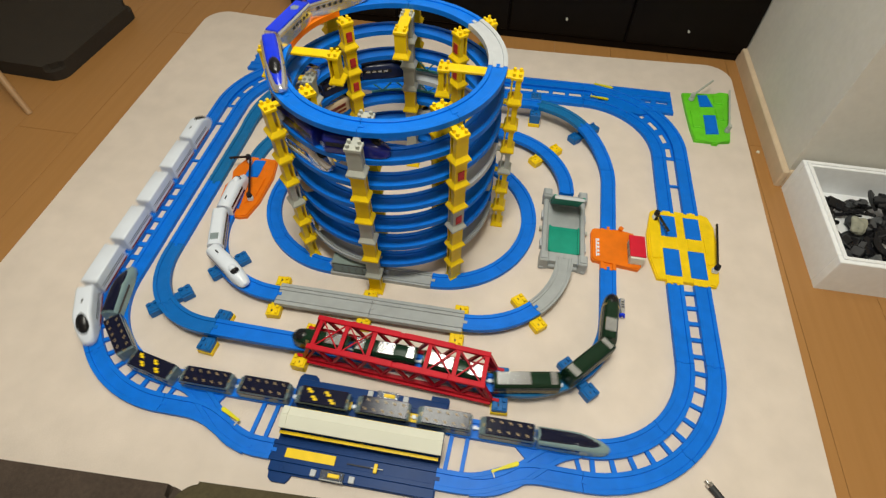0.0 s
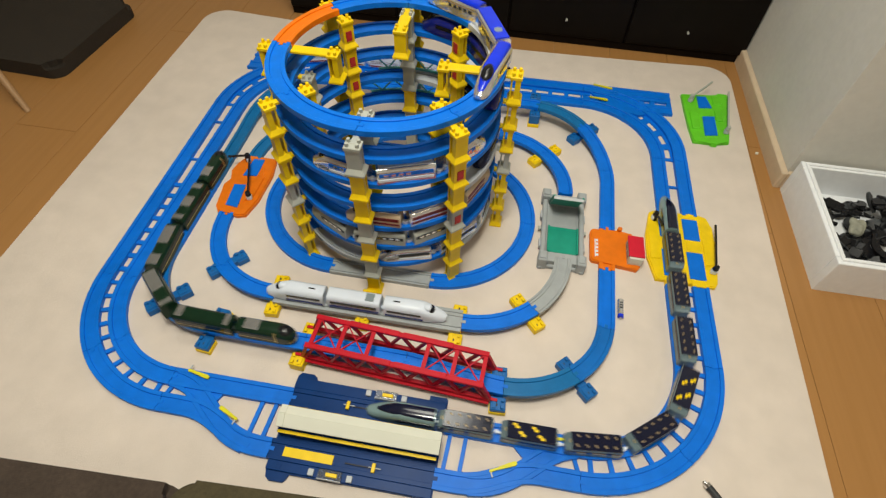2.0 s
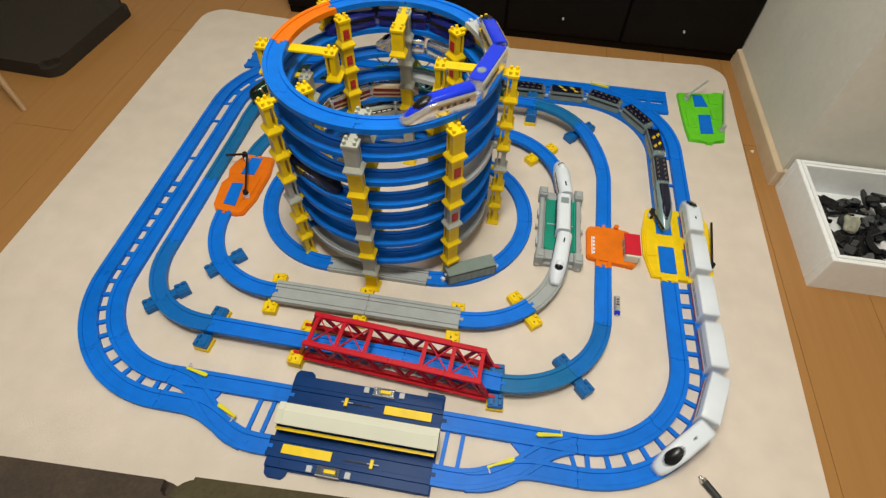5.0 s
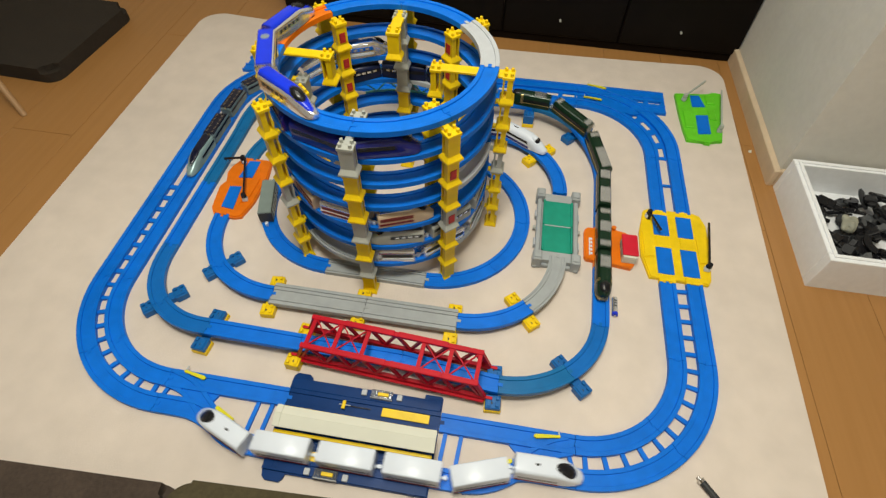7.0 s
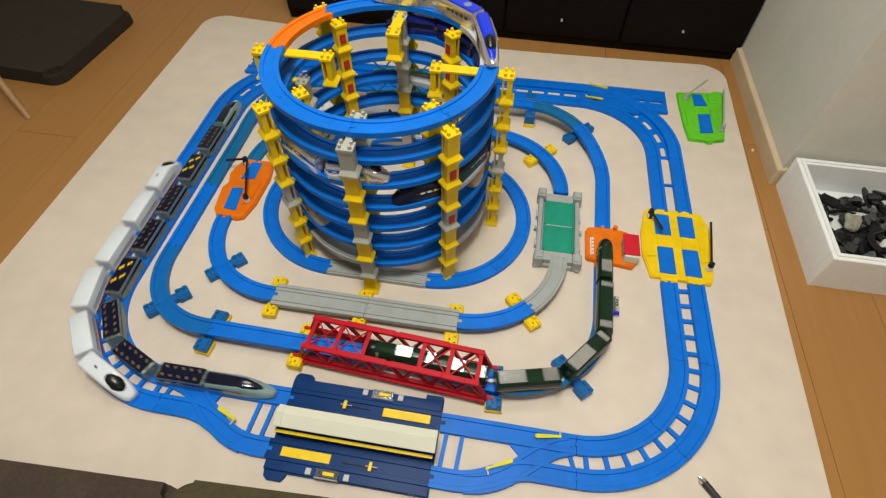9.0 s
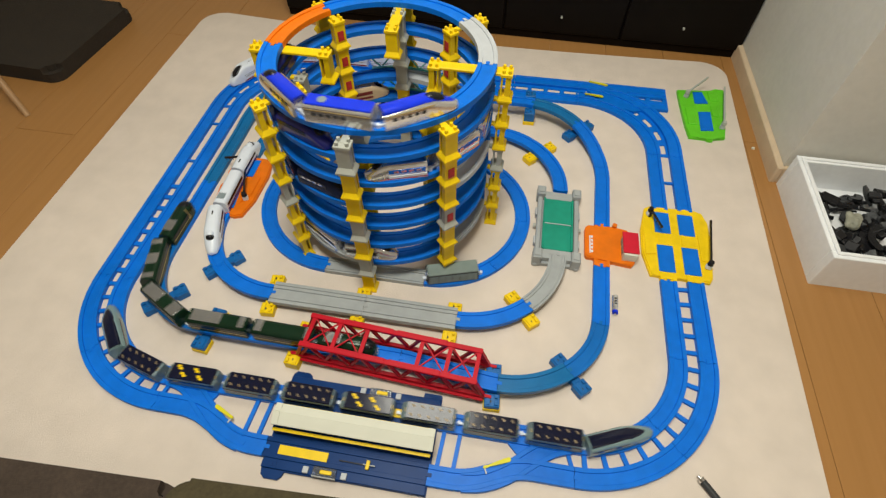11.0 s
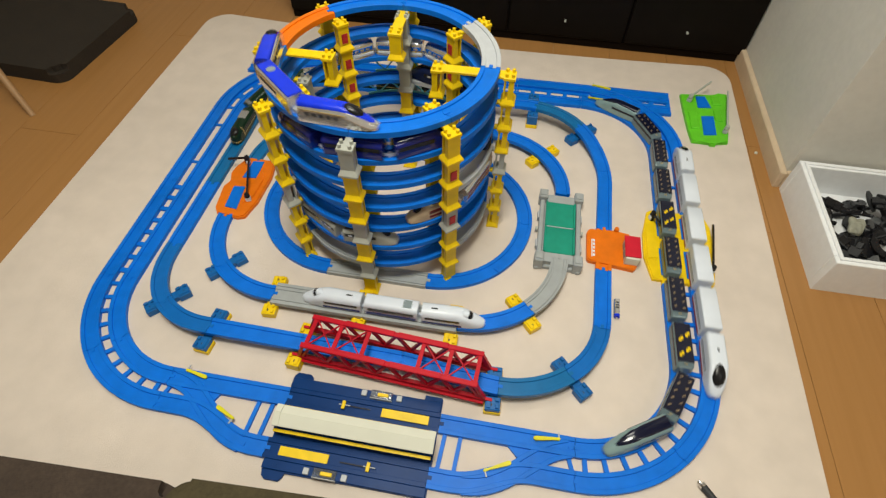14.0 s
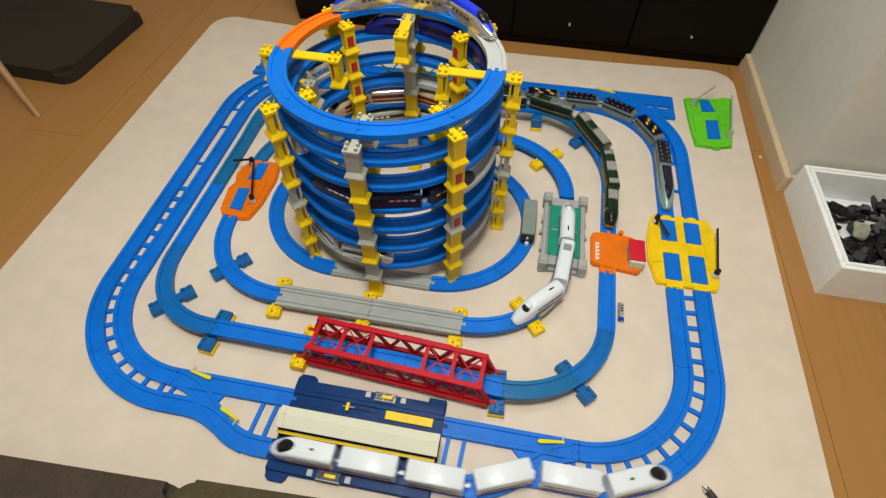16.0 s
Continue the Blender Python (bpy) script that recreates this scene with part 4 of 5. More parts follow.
def foam_box():
    x0, x1, y0, y1, z0, z1, t = 0.556, 1.00, 0.266, 0.608, -0.016, 0.094, 0.022
    b = thing("foam_box", pose(0, 0, 0), "white foam box full of dark toy parts", "box")
    part("bottom", box(x0 + t, x1 - t, y0 + t, y1 - t, z0, z0 + 0.024), FOAM, b)
    for bb in ((x0, x1, y0, y0 + t), (x0, x1, y1 - t, y1), (x0, x0 + t, y0 + t, y1 - t), (x1 - t, x1, y0 + t, y1 - t)):
        part("side", box(*bb, z0, z1, 0.0025, segs=2), FOAM, b)
    for bb in ((x0 + 0.009, x1 - 0.009, y1 - 0.016, y1 - 0.009), (x0 + 0.009, x0 + 0.016, y0 + 0.009, y1 - 0.016), (x0 + 0.016, x1 - 0.009, y0 + 0.009, y0 + 0.016)):
        part("lip", box(*bb, z1 - 0.001, z1 + 0.004, 0.001), FOAM, b)
    rng = random.Random(7)
    shades = [DARK, BLACK, BLACK, GREY_DARK, BLACK, BLACK, BLACK, DARK, BLACK, BLACK, DARK, BLACK, DARK, BLACK, BLACK, GREY_DARK]
    for i in range(130):
        x, y = rng.uniform(x0 + 0.05, x1 - 0.06), rng.uniform(y0 + 0.05, y1 - 0.055)
        z = 0.010 if i <= 2 else 0.012 + 0.045 * rng.random() ** 1.3 * (1 - 0.5 * abs((x - 0.75) / 0.22))
        m = shades[rng.randrange(len(shades))] if i > 2 else FOAM
        kind = rng.randrange(3)
        if kind == 0:
            bm = loft_lump(rng)
        elif kind == 1:
            a, n = rng.uniform(0.02, 0.04), 8
            ring = [((a + w) * math.cos(radians(k * 14)), (a + w) * math.sin(radians(k * 14))) for w, ks in ((0.008, range(n)), (-0.008, range(n - 1, -1, -1))) for k in ks]
            bm = slab(ring, -0.0035, 0.0035)
        else:
            bm = box(-0.03, 0.03, -0.008, 0.008, -0.004, 0.004, 0.002)
            box(-0.012, 0.012, -0.014, 0.014, -0.003, 0.008, 0.002, bm=bm)
        if i <= 2:
            bm.free()
            bm = box(-0.05, 0.05, -0.032, 0.032, -0.003, 0.003, 0.001)
        ob = part("toy_part", bm, m)
        ob.matrix_basis = pose(x, y, z, rng.uniform(-35, 35) if i > 2 else rng.uniform(-6, 6), rng.uniform(-35, 35) if i > 2 else 4, rng.uniform(0, 360))
        tagged(ob, {FOAM: "white foam scrap", BROWN_CREAM: "beige plastic toy part"}.get(m, "dark grey plastic toy part") + " heaped in the foam box", "toy part", "toy parts in the foam box")


def pale_toy_part():
    bm = bmesh.new()
    bmesh.ops.create_icosphere(bm, subdivisions=3, radius=0.025)
    for v in bm.verts:
        k = 0.8 + 0.5 * noise.noise(v.co * 40 + Vector((9, 4, 0)))
        v.co = Vector((v.co.x * 1.35 * k, v.co.y * 0.9 * k, v.co.z * 0.55 * k))
    ob = part("toy_part", bm, PALE_CREAM)
    ob.matrix_basis = pose(0.668, 0.43, 0.056, 8, -6, 60)
    tagged(ob, "pale cream plastic toy part heaped in the foam box", "toy part", "toy parts in the foam box")


def loft_lump(rng):
    bm = bmesh.new()
    bmesh.ops.create_icosphere(bm, subdivisions=2, radius=0.02)
    off = Vector((rng.uniform(0, 50), rng.uniform(0, 50), 0))
    for v in bm.verts:
        k = 0.7 + 0.7 * noise.noise(v.co * 45 + off)
        v.co = Vector((v.co.x * 1.5 * k, v.co.y * k, v.co.z * 0.6 * k))
    return bm


foam_box()
pale_toy_part()


# ---- mint girders inside the tower ----
def girder(k, a0, a1):
    g = thing("girder_guard", pose(*TOWER, LEVEL * k), "mint green clear plastic girder along a tower ring", "toy girder", "mint girders of the tower")
    n = 8
    pts = [radians(a0 + (a1 - a0) * i / n) for i in range(n + 1)]
    r = 0.2365
    for i in range(n):
        (c0, s0), (c1, s1) = ((math.cos(a) * r, math.sin(a) * r) for a in (pts[i], pts[i + 1]))
        part("lower_chord", bar((c0, s0, 0.014), (c1, s1, 0.014), 0.0045), MINT, g)
        part("upper_chord", bar((c0, s0, 0.043), (c1, s1, 0.043), 0.0045), MINT, g)
        za, zb = (0.014, 0.043) if i % 2 else (0.043, 0.014)
        part("web", bar((c0, s0, za), (c1, s1, zb), 0.003), MINT, g)


girder(4, 65, 112)
girder(3, 60, 118)


# ---- trains ----
def loft(stations, n=4, bm=None):
    """A closed body through stations (x, half width, bottom, top, roundness)."""
    bm = bm or bmesh.new()
    rings = []
    for x, w, z0, z1, r in stations:
        r = min(r, w * 0.98, (z1 - z0) * 0.98)
        ring = [(-w, z0), (w, z0)]
        ring += [(w - r + r * math.cos(radians(a)), z1 - r + r * math.sin(radians(a))) for a in np.linspace(0, 90, n)]
        ring += [(-w + r - r * math.sin(radians(a)), z1 - r + r * math.cos(radians(a))) for a in np.linspace(0, 90, n)]
        rings.append([bm.verts.new((x, y, z)) for y, z in ring])
    k = len(rings[0])
    for a, b in zip(rings, rings[1:]):
        for j in range(k):
            bm.faces.new((a[j], a[(j + 1) % k], b[(j + 1) % k], b[j]))
    bm.faces.new(rings[0][::-1])
    bm.faces.new(rings[-1])
    return bm


W = 0.0165


def nose_body(length, w=W, top=0.047, z0=0.013, nose=0.055, tip=0.02, r=0.011):
    h = length / 2
    st = [(-h, w, z0, top, r)]
    for f in (0.0, 0.2, 0.4, 0.6, 0.75, 0.88, 0.96, 1.0):
        k = math.sqrt(max(0, 1 - f ** 2.2))
        st.append((h - nose + nose * f, max(0.003, w * (0.25 + 0.75 * k ** 0.8)), z0 + 0.002 * f, tip + (top - tip) * (1 - f ** 1.35) + 0.002, r))
    return loft(st)


def undercarriage(parent, length, material):
    part("underframe", box(-length / 2 + 0.006, length / 2 - 0.012, -0.0125, 0.0125, 0.0095, 0.0145, 0.001), material, parent)
    for x in (-length * 0.3, length * 0.3):
        part("wheel_axle", rod((x, -0.0135, 0.0172), (x, 0.0135, 0.0172), 0.0055, segs=10), DARK, parent)
    bm = bar((-length / 2 + 0.004, 0, 0.0135), (-length / 2 - 0.009, 0, 0.0135), 0.004)
    rod((-length / 2 - 0.008, 0, 0.011), (-length / 2 - 0.008, 0, 0.018), 0.004, segs=8, bm=bm)
    part("coupler", bm, WHITE, parent)


def oval(cx, cz, rx, ry, h, tilt):
    bm = bmesh.new()
    bmesh.ops.create_uvsphere(bm, u_segments=16, v_segments=8, radius=1, matrix=pose(cx, 0, cz, 0, tilt, 0) @ Matrix.Diagonal((rx, ry, h, 1)))
    return bm


def car_white(end):
    c = thing("train_car", pose(0, 0, 0), "white toy express train nose car with black windscreen" if end else "white toy express train car with red side stripe", "toy train", "white express train")
    n = 0.128 if end else 0.105
    part("body", nose_body(n, W + 0.0015, r=0.006) if end else loft([(-n / 2, W + 0.0005, 0.013, 0.0452, 0.0025), (-n / 2 + 0.0012, W + 0.0015, 0.013, 0.046, 0.0028), (n / 2 - 0.0012, W + 0.0015, 0.013, 0.046, 0.0028), (n / 2, W + 0.0005, 0.013, 0.0452, 0.0025)]), WHITE, c, smooth=True)
    e = n / 2 - (0.045 if end else 0.003)
    for s in (-1, 1):
        for z in (0.0245, 0.0285):
            part("side_line", box(-n / 2 + 0.006, e - 0.004, s * (W + 0.0014) - 0.0005, s * (W + 0.0014) + 0.0005, z, z + 0.001), GREY_DARK, c)
        part("side_stripe", box(-n / 2 + 0.002, e, s * (W + 0.0016) - 0.0008, s * (W + 0.0016) + 0.0008, 0.0150, 0.0176), DARK_RED, c, "dark red side stripe")
    if end:
        part("windscreen", oval(n / 2 - 0.037, 0.0388, 0.024, 0.0142, 0.0072, 20), BLACK, c, "black windscreen", True)
        for s in (-1, 1):
            part("headlight", rod((n / 2 - 0.010, s * 0.008, 0.0225), (n / 2 - 0.006, s * 0.0085, 0.0235), 0.0022, segs=8), BLACK, c)
        part("vent", box(-0.028, -0.016, -0.002, 0.002, 0.0475, 0.0482), DARK, c)
    undercarriage(c, n, DARK)
    return c


def car_dark(end, yellow=False):
    c = thing("train_car", pose(0, 0, 0), "sea-grey toy bullet train nose car with dark roof" if end else ("sea-grey toy train car, dark roof with yellow marks" if yellow else "sea-grey toy train car, dark roof with small gold marks"), "toy train", "dark bullet train")
    n = 0.138 if end else 0.106
    if end:
        part("body", nose_body(n, W, 0.042, 0.013, 0.07, 0.019), SEA_GREY, c, smooth=True)
        h = n / 2
        part("roof", loft([(-h + 0.002, 0.0118, 0.036, 0.0446, 0.005), (h - 0.075, 0.0118, 0.036, 0.0446, 0.005), (h - 0.055, 0.0110, 0.034, 0.0430, 0.005), (h - 0.037, 0.0075, 0.031, 0.0382, 0.004), (h - 0.022, 0.0022, 0.026, 0.0330, 0.002)]), NIGHT, c, "dark roof and windscreen", True)
    else:
        part("body", loft([(-n / 2, W - 0.0015, 0.013, 0.0325, 0.003), (-n / 2 + 0.0035, W, 0.013, 0.0345, 0.004), (-n / 2 + 0.009, W, 0.013, 0.0393, 0.004), (n / 2 - 0.006, W, 0.013, 0.0393, 0.004), (n / 2, W - 0.001, 0.013, 0.0365, 0.003)]), SLATE_SIDE, c)
        part("roof", box(-n / 2 + 0.010, n / 2 - 0.003, -0.0158, 0.0158, 0.0375, 0.0408, 0.0010), NIGHT, c, "dark roof panel")
        for x in (-n / 2 + 0.008, n / 2 - 0.003):
            part("end_lamp", box(x - 0.0018, x + 0.0018, -0.0035, 0.0035, 0.036, 0.0386, 0.0006), GOLD, c)
        if yellow:
            for x, yy in ((-0.026, 0.0075), (-0.014, -0.0060), (0.010, 0.0060), (0.022, -0.0075)):
                mark = box(x - 0.0065, x + 0.0015, yy - 0.0004, yy + 0.0046, 0.0408, 0.0415, 0.0003)
                part("roof_mark", box(x - 0.0015, x + 0.0065, yy - 0.0046, yy + 0.0004, 0.0408, 0.0416, 0.0003, bm=mark), YELLOW, c, "yellow roof mark")
        else:
            for i in range(5):
                for yy in (-0.0085, 0.0085):
                    x = -0.033 + i * 0.0175 + (0.003 if yy > 0 else 0)
                    mark = box(x - 0.0030, x + 0.0005, yy - 0.0002, yy + 0.0026, 0.0408, 0.0413)
                    part("roof_mark", box(x - 0.0005, x + 0.0030, yy - 0.0026, yy + 0.0002, 0.0408, 0.0414, bm=mark), BRONZE, c, "small dull gold roof mark")
    for s in (-1, 1):
        part("window_band", box(-n / 2 + 0.004, n / 2 - (0.06 if end else 0.004), s * W - 0.0006, s * W + 0.0006, 0.027, 0.032), NIGHT, c)
    undercarriage(c, n, DARK)
    return c


def car_green(end, k=0):
    c = thing("train_car", pose(0, 0, 0), "dark green toy train observation nose car with gold line" if end else "dark green toy train car with silver roof panels", "toy train", "dark green train")
    n = 0.122 if end else 0.131
    part("body", nose_body(n, W, 0.046, 0.013, 0.03, 0.036, 0.012) if end else loft([(-n / 2, W, 0.013, 0.046, 0.009), (n / 2, W, 0.013, 0.046, 0.009)]), DEEP_GREEN, c, smooth=True)
    if end:
        bm = bmesh.new()
        h = n / 2
        loft([(h - 0.039, W + 0.0009, 0.02, 0.0470, 0.012), (h - 0.0350, W + 0.0009, 0.02, 0.0470, 0.012)], bm=bm)
        part("gold_line", bm, GOLD, c, "gold line", True)
        part("roof_panel", box(-0.045, -0.012, -0.0115, 0.0115, 0.0455, 0.0472, 0.0006), PANEL, c, "silver roof panel")
        part("nose_glass", oval(h - 0.020, 0.0425, 0.0165, 0.0125, 0.0062, 8), BLACK, c, "black glazed nose", True)
        part("gold_skirt", loft([(h - 0.012, 0.0150, 0.019, 0.0235, 0.002), (h - 0.004, 0.0118, 0.019, 0.0235, 0.002), (h + 0.0012, 0.0065, 0.019, 0.0235, 0.002)]), GOLD, c, "gold line round the nose", True)
    else:
        for x0, x1 in (((-0.060, -0.046), (-0.018, 0.014), (0.044, 0.060)), ((-0.060, -0.030), (0.004, 0.058)), ((-0.060, -0.047), (-0.008, 0.058)), ((-0.060, -0.048), (0.044, 0.060)))[k % 4]:
            part("roof_panel", box(x0, x1, -0.0125, 0.0125, 0.0455, 0.0472, 0.0006), PANEL, c, "silver roof panel")
    for s in (-1, 1):
        part("window_band", box(-n / 2 + 0.005, n / 2 - (0.04 if end else 0.005), s * W - 0.0006, s * W + 0.0006, 0.027, 0.034), BLACK, c)
        part("gold_sill", box(-n / 2 + 0.003, n / 2 - (0.038 if end else 0.003), s * W - 0.0007, s * W + 0.0007, 0.023, 0.0242), GOLD, c)
    undercarriage(c, n, DARK)
    return c


def car_airport(end, k=0):
    c = thing("train_car", pose(0, 0, 0), "white toy limited-express nose car with black cab window" if end else "white toy limited-express train car", "toy train", "white limited express")
    n = 0.138 if end else 0.118
    part("body", nose_body(n, W + 0.001, 0.043, 0.013, 0.06, 0.02, 0.012) if end else loft([(-n / 2, W, 0.013, 0.043, 0.009), (n / 2, W, 0.013, 0.043, 0.009)]), WHITE, c, smooth=True)
    if end:
        part("windscreen", oval(n / 2 - 0.034, 0.037, 0.008, 0.0095, 0.0065, 22), BLACK, c, "black cab window", True)
        part("cab_dome", oval(n / 2 - 0.041, 0.0385, 0.012, 0.009, 0.0068, 8), WHITE, c, "", True)
        part("vent", box(-0.048, -0.034, -0.0016, 0.0016, 0.0432, 0.044), BLACK, c)
    else:
        part("roof_panel", box(0.026, 0.045, -0.009, 0.009, 0.0425, 0.044), GREY_BODY, c, "grey roof panel")
    for s in (-1, 1):
        part("side_stripe", box(-n / 2 + 0.003, n / 2 - (0.05 if end else 0.003), s * (W + 0.0005) - 0.0008, s * (W + 0.0005) + 0.0008, 0.0145, 0.021), DEEP_BLUE, c, "dark blue side stripe")
        part("window_band", box(-n / 2 + 0.008, n / 2 - (0.055 if end else 0.008), s * (W + 0.0005) - 0.0008, s * (W + 0.0005) + 0.0008, 0.027, 0.033), BLACK, c)
    undercarriage(c, n, DARK)
    return c


def car_royal(end):
    c = thing("train_car", pose(0, 0, 0), "blue and silver toy bullet train nose car" if end else "silver toy bullet train car with royal blue roof", "toy train", "blue bullet train")
    n = 0.140 if end else 0.120
    part("body", nose_body(n, W, 0.04, 0.013, 0.062, 0.019) if end else loft([(-n / 2, W, 0.013, 0.041, 0.004), (n / 2, W, 0.013, 0.041, 0.004)]), SILVER, c, smooth=True)
    h = n / 2
    if end:
        part("roof", loft([(-h, 0.0128, 0.034, 0.0435, 0.006), (h - 0.06, 0.0128, 0.034, 0.0435, 0.006), (h - 0.035, 0.0108, 0.03, 0.0375, 0.006), (h - 0.012, 0.0068, 0.021, 0.0275, 0.005), (h - 0.002, 0.003, 0.018, 0.021, 0.002)]), ROYAL, c, "royal blue roof", True)
        part("windscreen", oval(h - 0.042, 0.0375, 0.019, 0.0105, 0.0055, 17), BLACK, c, "black windscreen", True)
    else:
        part("roof", box(-n / 2 + 0.001, n / 2 - 0.001, -0.0135, 0.0135, 0.0405, 0.0435, 0.0012), ROYAL, c, "royal blue roof")
        part("roof_plate", rod((-0.03, 0, 0.0433), (-0.03, 0, 0.0441), 0.008, segs=16), GREY_BODY, c)
    for s in (-1, 1):
        part("gold_stripe", box(-h + 0.002, h - (0.05 if end else 0.002), s * W - 0.0008, s * W + 0.0008, 0.034, 0.0352), GOLD, c, "thin gold stripe")
        for i in range(5):
            x = -h + 0.014 + i * 0.013
            part("window", box(x, x + 0.008, s * W - 0.0007, s * W + 0.0007, 0.026, 0.031), DARK, c)
    undercarriage(c, n, DARK)
    return c


def car_plain(words, group, body, roof, end, band=BLACK, stripe=None, windows=True):
    c = thing("train_car", pose(0, 0, 0), words, "toy train", group)
    n = 0.118 if end else 0.11
    part("body", nose_body(n, W, 0.042, 0.013, 0.045, 0.022) if end else loft([(-n / 2, W, 0.013, 0.042, 0.007), (n / 2, W, 0.013, 0.042, 0.007)]), body, c, smooth=True)
    h = n / 2
    part("roof", box(-h + 0.004, h - (0.045 if end else 0.004), -0.0115, 0.0115, 0.0412, 0.0432, 0.0008), roof, c)
    if end:
        part("windscreen", oval(h - 0.026, 0.0345, 0.013, 0.010, 0.006, 28), BLACK, c, "black windscreen", True)
    for s in (-1, 1):
        e = h - (0.045 if end else 0.004)
        part("window_band", box(-h + 0.004, e, s * W - 0.0006, s * W + 0.0006, 0.027, 0.034), band, c)
        if windows:
            for i in range(4):
                x = -h + 0.012 + i * 0.014
                part("window", box(x, x + 0.009, s * W - 0.001, s * W + 0.001, 0.0285, 0.0325), SILVER, c)
        if stripe:
            part("side_stripe", box(-h + 0.002, e, s * W - 0.0008, s * W + 0.0008, 0.018, 0.0225), stripe, c)
    undercarriage(c, n, DARK)
    return c


def car_diesel():
    c = thing("train_car", pose(0, 0, 0), "single sage grey toy rail car with dark sides", "toy train")
    n = 0.120
    part("body", box(-n / 2, n / 2, -W, W, 0.013, 0.040, 0.0015), DARK, c)
    part("roof", box(-n / 2 + 0.001, n / 2 - 0.001, -0.0160, 0.0160, 0.0395, 0.0425, 0.0012), SAGE_GREY, c, "sage grey roof")
    for s in (-1, 1):
        part("side_panel", box(-n / 2 + 0.004, n / 2 - 0.004, s * W - 0.0006, s * W + 0.0006, 0.016, 0.037), SLATE_SIDE, c)
        for k in range(6):
            x = -n / 2 + 0.012 + k * 0.0165
            part("side_rib", box(x, x + 0.0012, s * (W + 0.0007) - 0.0006, s * (W + 0.0007) + 0.0006, 0.017, 0.036), DARK, c)
    part("end_step", box(n / 2 - 0.0005, n / 2 + 0.002, -0.012, 0.012, 0.016, 0.020, 0.0006), BLACK, c)
    part("lamp", rod((n / 2 - 0.001, 0, 0.03), (n / 2 + 0.002, 0, 0.03), 0.003), WHITE, c)
    part("hook", rod((n / 2 + 0.006, 0, 0.012), (n / 2 + 0.006, 0, 0.020), 0.0045), WHITE, c)
    undercarriage(c, n, DARK)
    return c


RUNS = []


def schedule(line, way, speed, tip, half, slips):
    """The first car's place by time: a steady speed and small gains and losses; tip is its nose at the start."""
    ts, ds = (np.array(c) for c in zip(*slips))
    slope = np.gradient(ds, ts) if len(ts) > 2 else np.zeros(len(ts))

    def place(t):
        i = int(min(max(np.searchsorted(ts, t) - 1, 0), len(ts) - 2))
        w = ts[i + 1] - ts[i]
        u = (t - ts[i]) / w
        gain = (2 * u ** 3 - 3 * u * u + 1) * ds[i] + (u ** 3 - 2 * u * u + u) * w * slope[i] + (3 * u * u - 2 * u ** 3) * ds[i + 1] + (u ** 3 - u * u) * w * slope[i + 1]
        return tip + speed * t - way * half + float(gain)

    return place


def full_height(car, tall=1.22, wide=1.05):
    """Gives a car the height and width of the toy: all above its wheels grows upwards."""
    for ob in car.children_recursive:
        for v in ob.data.vertices:
            v.co.y *= wide
            if v.co.z > 0.0145:
                v.co.z = 0.0145 + (v.co.z - 0.0145) * tall


def spaced(cars, line, way, s_at, gaps):
    out, behind = [], 0.0
    for c in cars:
        full_height(c, 1.15 if line is LOOP_MID else 1.32 if line is LOOP_OUT else 1.22)
    for i, c in enumerate(cars):
        out.append((c, line, way, s_at, behind, -1 if i == len(cars) - 1 and i else 1))
        behind += gaps[i] if i < len(gaps) else 0
    return out


def ring_train(k, cars, way, front, rate, gap):
    """A train on ring k: its nose angle at the start and its degrees a second."""
    line = RINGS[k - 1]
    tip = line.near(TOWER[0] + R1 * math.cos(radians(front)), TOWER[1] + R1 * math.sin(radians(front)))
    scale = line.length / 360
    return spaced(cars, line, way, lambda t: tip + rate * scale * t - way * 0.06, [gap] * (len(cars) - 1))


RUNS += spaced([car_dark(True), car_dark(False), car_dark(False), car_dark(False), car_dark(False, True), car_dark(False), car_dark(False), car_dark(False, True), car_dark(False), car_dark(True)],
               LOOP_IN, 1, schedule(LOOP_IN, 1, 0.401, 1.208, 0.068, [(0, 0.010), (0.5, -0.009), (1.5, -0.018), (2.5, -0.022), (3.5, -0.063), (4, -0.100), (6.5, -0.029), (7, -0.012), (8, 0.046), (9, 0.089), (11.5, 0.034), (12.5, 0.025), (13.5, -0.006), (14.5, -0.034), (15.5, -0.081), (16, -0.080)]),
               [0.127] + [0.1215] * 7 + [0.127])
RUNS += spaced([car_white(True), car_white(False), car_white(False), car_white(False), car_white(False), car_white(True)],
               LOOP_OUT, -1, schedule(LOOP_OUT, -1, -0.5090, 4.106, 0.064, [(0, 0.095), (0.5, 0.060), (1.5, -0.003), (2.5, -0.087), (3.5, -0.128), (4, -0.136), (6.5, -0.079), (7, -0.018), (8, 0.054), (9, 0.091), (11.5, -0.048), (12.5, -0.108), (13.5, -0.107), (14.5, -0.112), (15.5, -0.090), (16, -0.045)]),
               [0.130, 0.1235, 0.1235, 0.1235, 0.130])
RUNS += spaced([car_green(True), *[car_green(False, k) for k in range(4)], car_green(True)],
               LOOP_MID, -1, schedule(LOOP_MID, -1, -0.3840, 0.456, 0.06, [(0, 0.042), (0.5, 0.060), (1.5, 0.038), (2.5, -0.05), (3.5, 0.003), (6.5, 0.070), (7, 0.020), (8, 0.035), (9, 0.126), (11.5, 0.078), (12.5, 0.028), (13.5, 0.131), (15.5, 0.203), (16, 0.184)]),
               [0.137, 0.144, 0.144, 0.144, 0.137])
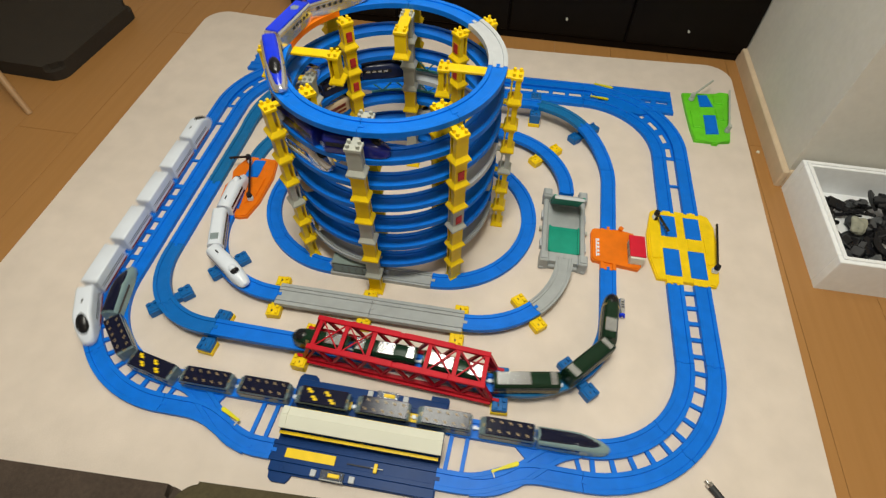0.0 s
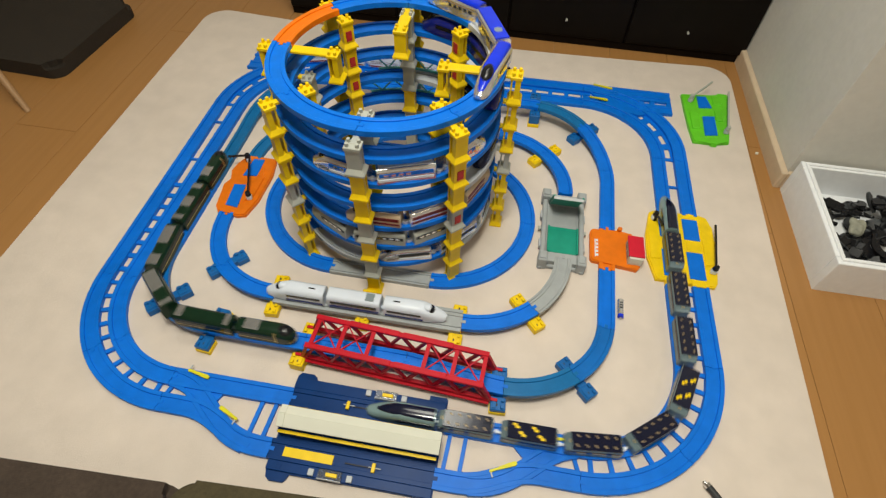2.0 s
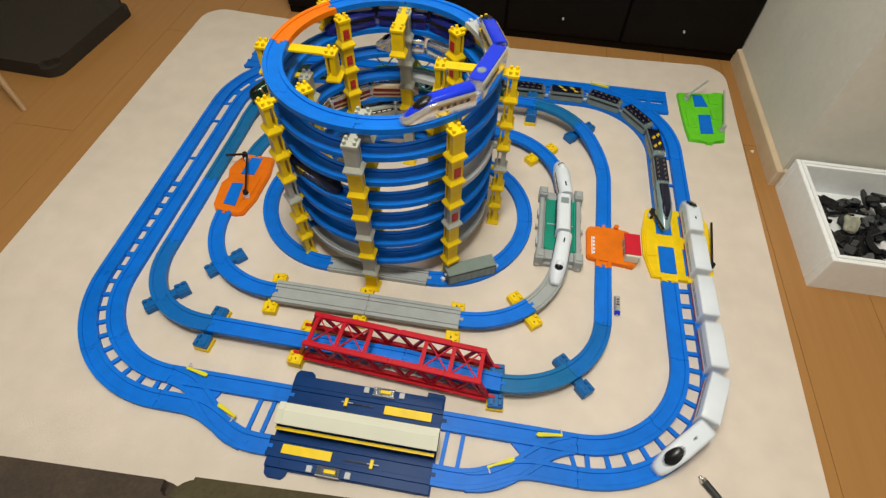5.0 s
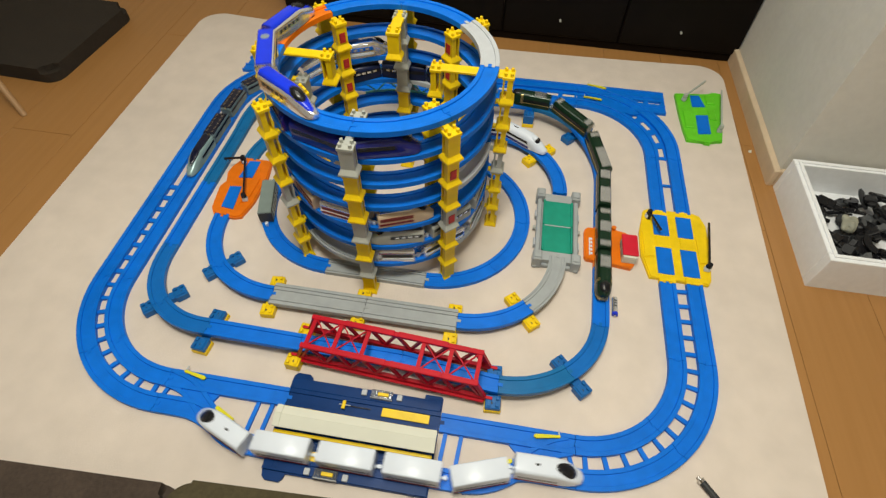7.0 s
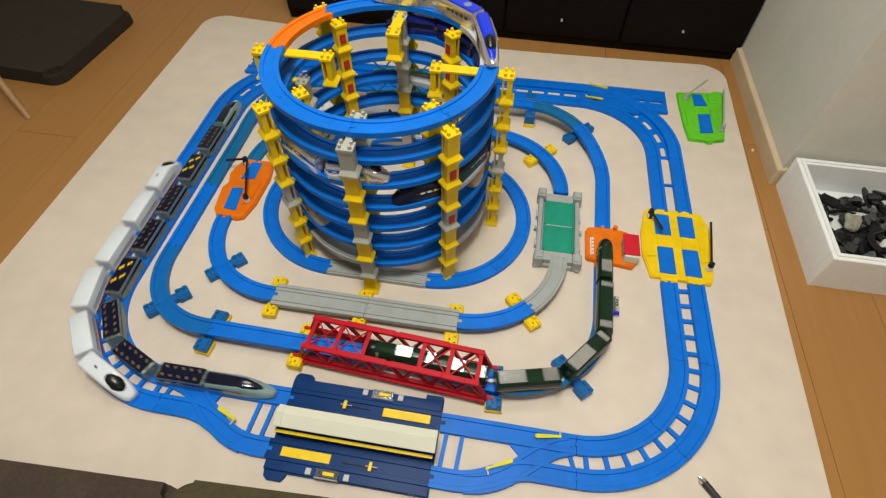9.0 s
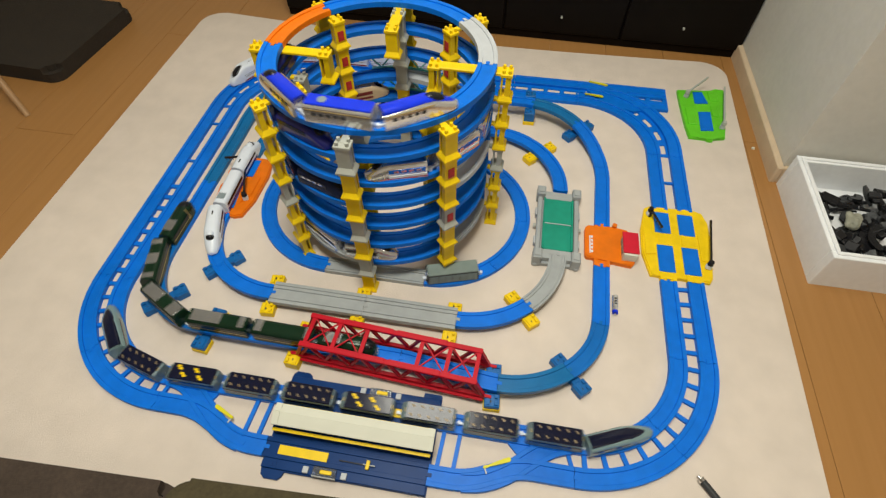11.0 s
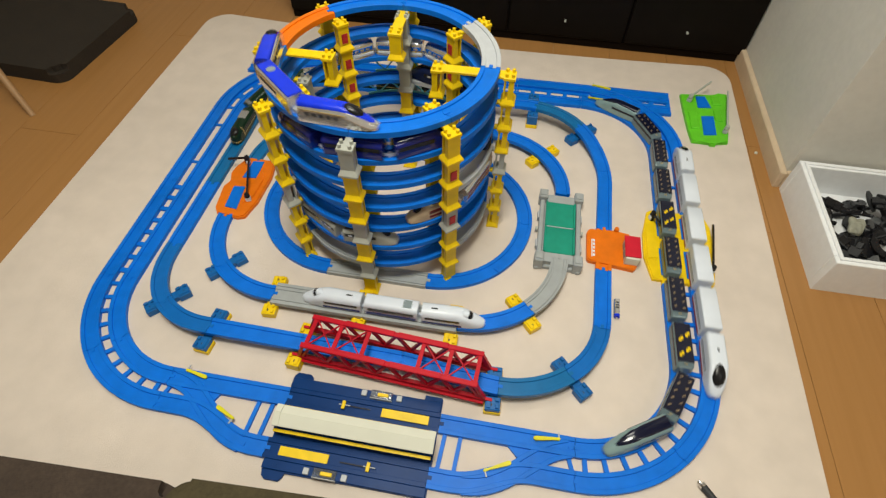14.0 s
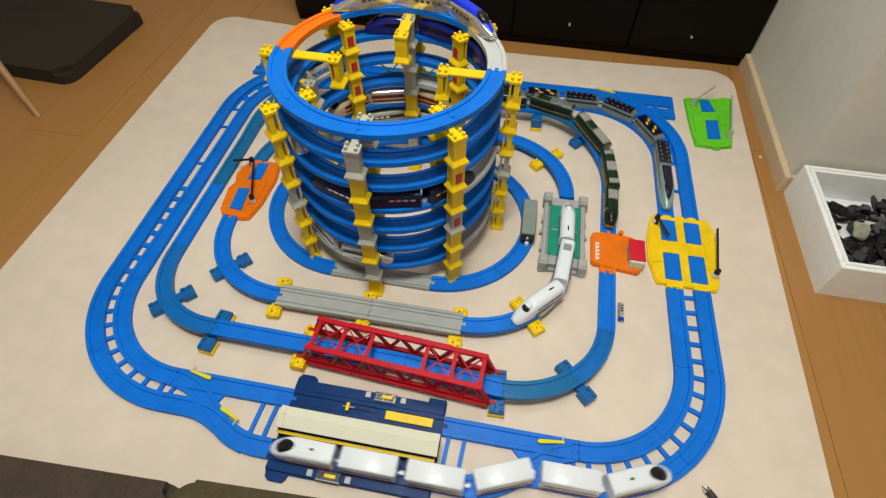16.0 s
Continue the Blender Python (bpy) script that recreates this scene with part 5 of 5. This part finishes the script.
RUNS += spaced([car_airport(True), car_airport(False), car_airport(True)], LOOP_LOW, 1, schedule(LOOP_LOW, 1, 0.2310, 0.2815, 0.069, [(0, -0.016), (16, -0.034)]), [0.1365, 0.1365])
RUNS += spaced([car_diesel()], LOOP_GROUND, -1, schedule(LOOP_GROUND, -1, -0.3123, 0.4044, 0.0, [(0, 0), (16, 0)]), [])
RUNS += ring_train(7, [car_royal(True), car_royal(False), car_royal(True)], 1, 222, 107.0, 0.139)
deep = lambda end: car_plain("deep blue toy sleeper train nose car" if end else "deep blue toy sleeper train car", "deep blue sleeper train", DEEP_BLUE, DEEP_BLUE, end, BLACK, None, False)
RUNS += ring_train(6, [deep(True), deep(False), deep(True)], -1, 184, -100.3, 0.128)
azure = lambda end: car_plain("azure and silver toy express nose car" if end else "silver toy express train car", "azure express train", SILVER, AZURE if end else WHITE, end, AZURE, WHITE, True)
RUNS += ring_train(5, [azure(True), azure(False), azure(True)], 1, 253, 43.7, 0.128)
midnight = lambda end: car_plain("dark navy toy passenger nose car" if end else "dark navy toy passenger car", "navy passenger train", MIDNIGHT, MIDNIGHT, end, BLACK, None, True)
RUNS += ring_train(4, [midnight(True), midnight(False), midnight(True)], -1, 93, -58.6, 0.124)
ruby = lambda end: car_plain("beige and maroon toy express nose car" if end else "silver and maroon toy express car", "maroon express train", BROWN_CREAM if end else SILVER, SILVER, end, MAROON, MAROON, False)
RUNS += ring_train(3, [ruby(True), ruby(False), ruby(True)], 1, 227.5, 63.0, 0.124)
slate = lambda end: car_plain("grey toy commuter train nose car" if end else "grey toy commuter train car", "grey commuter train", GREY_BLOCK, GREY_DARK, end, DARK, None, True)
RUNS += ring_train(2, [slate(True), slate(False), slate(True)], -1, 351, -63.0, 0.124)
steel = lambda end: car_plain("silver toy commuter train nose car" if end else "silver toy commuter train car", "silver commuter train", SILVER, PALE_GREY, end, DARK, WHITE, False)
RUNS += ring_train(1, [steel(True), steel(False), steel(True)], 1, 229, 70.7, 0.128)


# ---- wooden planks of the floor ----
def planks():
    shared = {}
    w = 0.2
    rng = random.Random(3)
    x = -3.1
    while x < 1.9:
        y = -2.3 - rng.uniform(0, 1.0)
        while y < 1.7:
            n = 1.2
            y0, y1 = max(y, -2.38), min(y + n, 1.65)
            hidden = x > -1.33 and x + w < 0.42 and y0 > -0.68 and y1 < 1.1
            if y1 - y0 > 0.05 and not hidden and not (x + w > 2.19):
                if y1 - y0 > 0.05:
                    key = round(y1 - y0, 3)
                    if key not in shared:
                        shared[key] = finish(box(-w / 2 + 0.0006, w / 2 - 0.0004, 0.0006, key - 0.0006, -0.004, 0.0, 0.0004), "plank", FLOOR_WOOD)
                    ob = new("plank", shared[key])
                    ob.parent = FLOOR
                    ob.matrix_basis = pose(x + w / 2, y0, -0.0118)
            y += n
        x += w


planks()


# ---- what moves ----
def motions():
    for car, line, way, s_at, behind, face in RUNS:
        rows = []
        for i in range(81):
            t = i * 0.2
            rows.append((t, line.car(s_at(t) - way * behind, 0.035, way * face)))
        walk(car, rows)
    raised, flat = pose(0, 0.082, 0.0235, -56, 0, 0), pose(0, 0.082, 0.0235, 0, 0, 0)
    walk(FLAP, [(0, raised), (3.72, raised), (3.92, flat), (16.0, flat)])


motions()
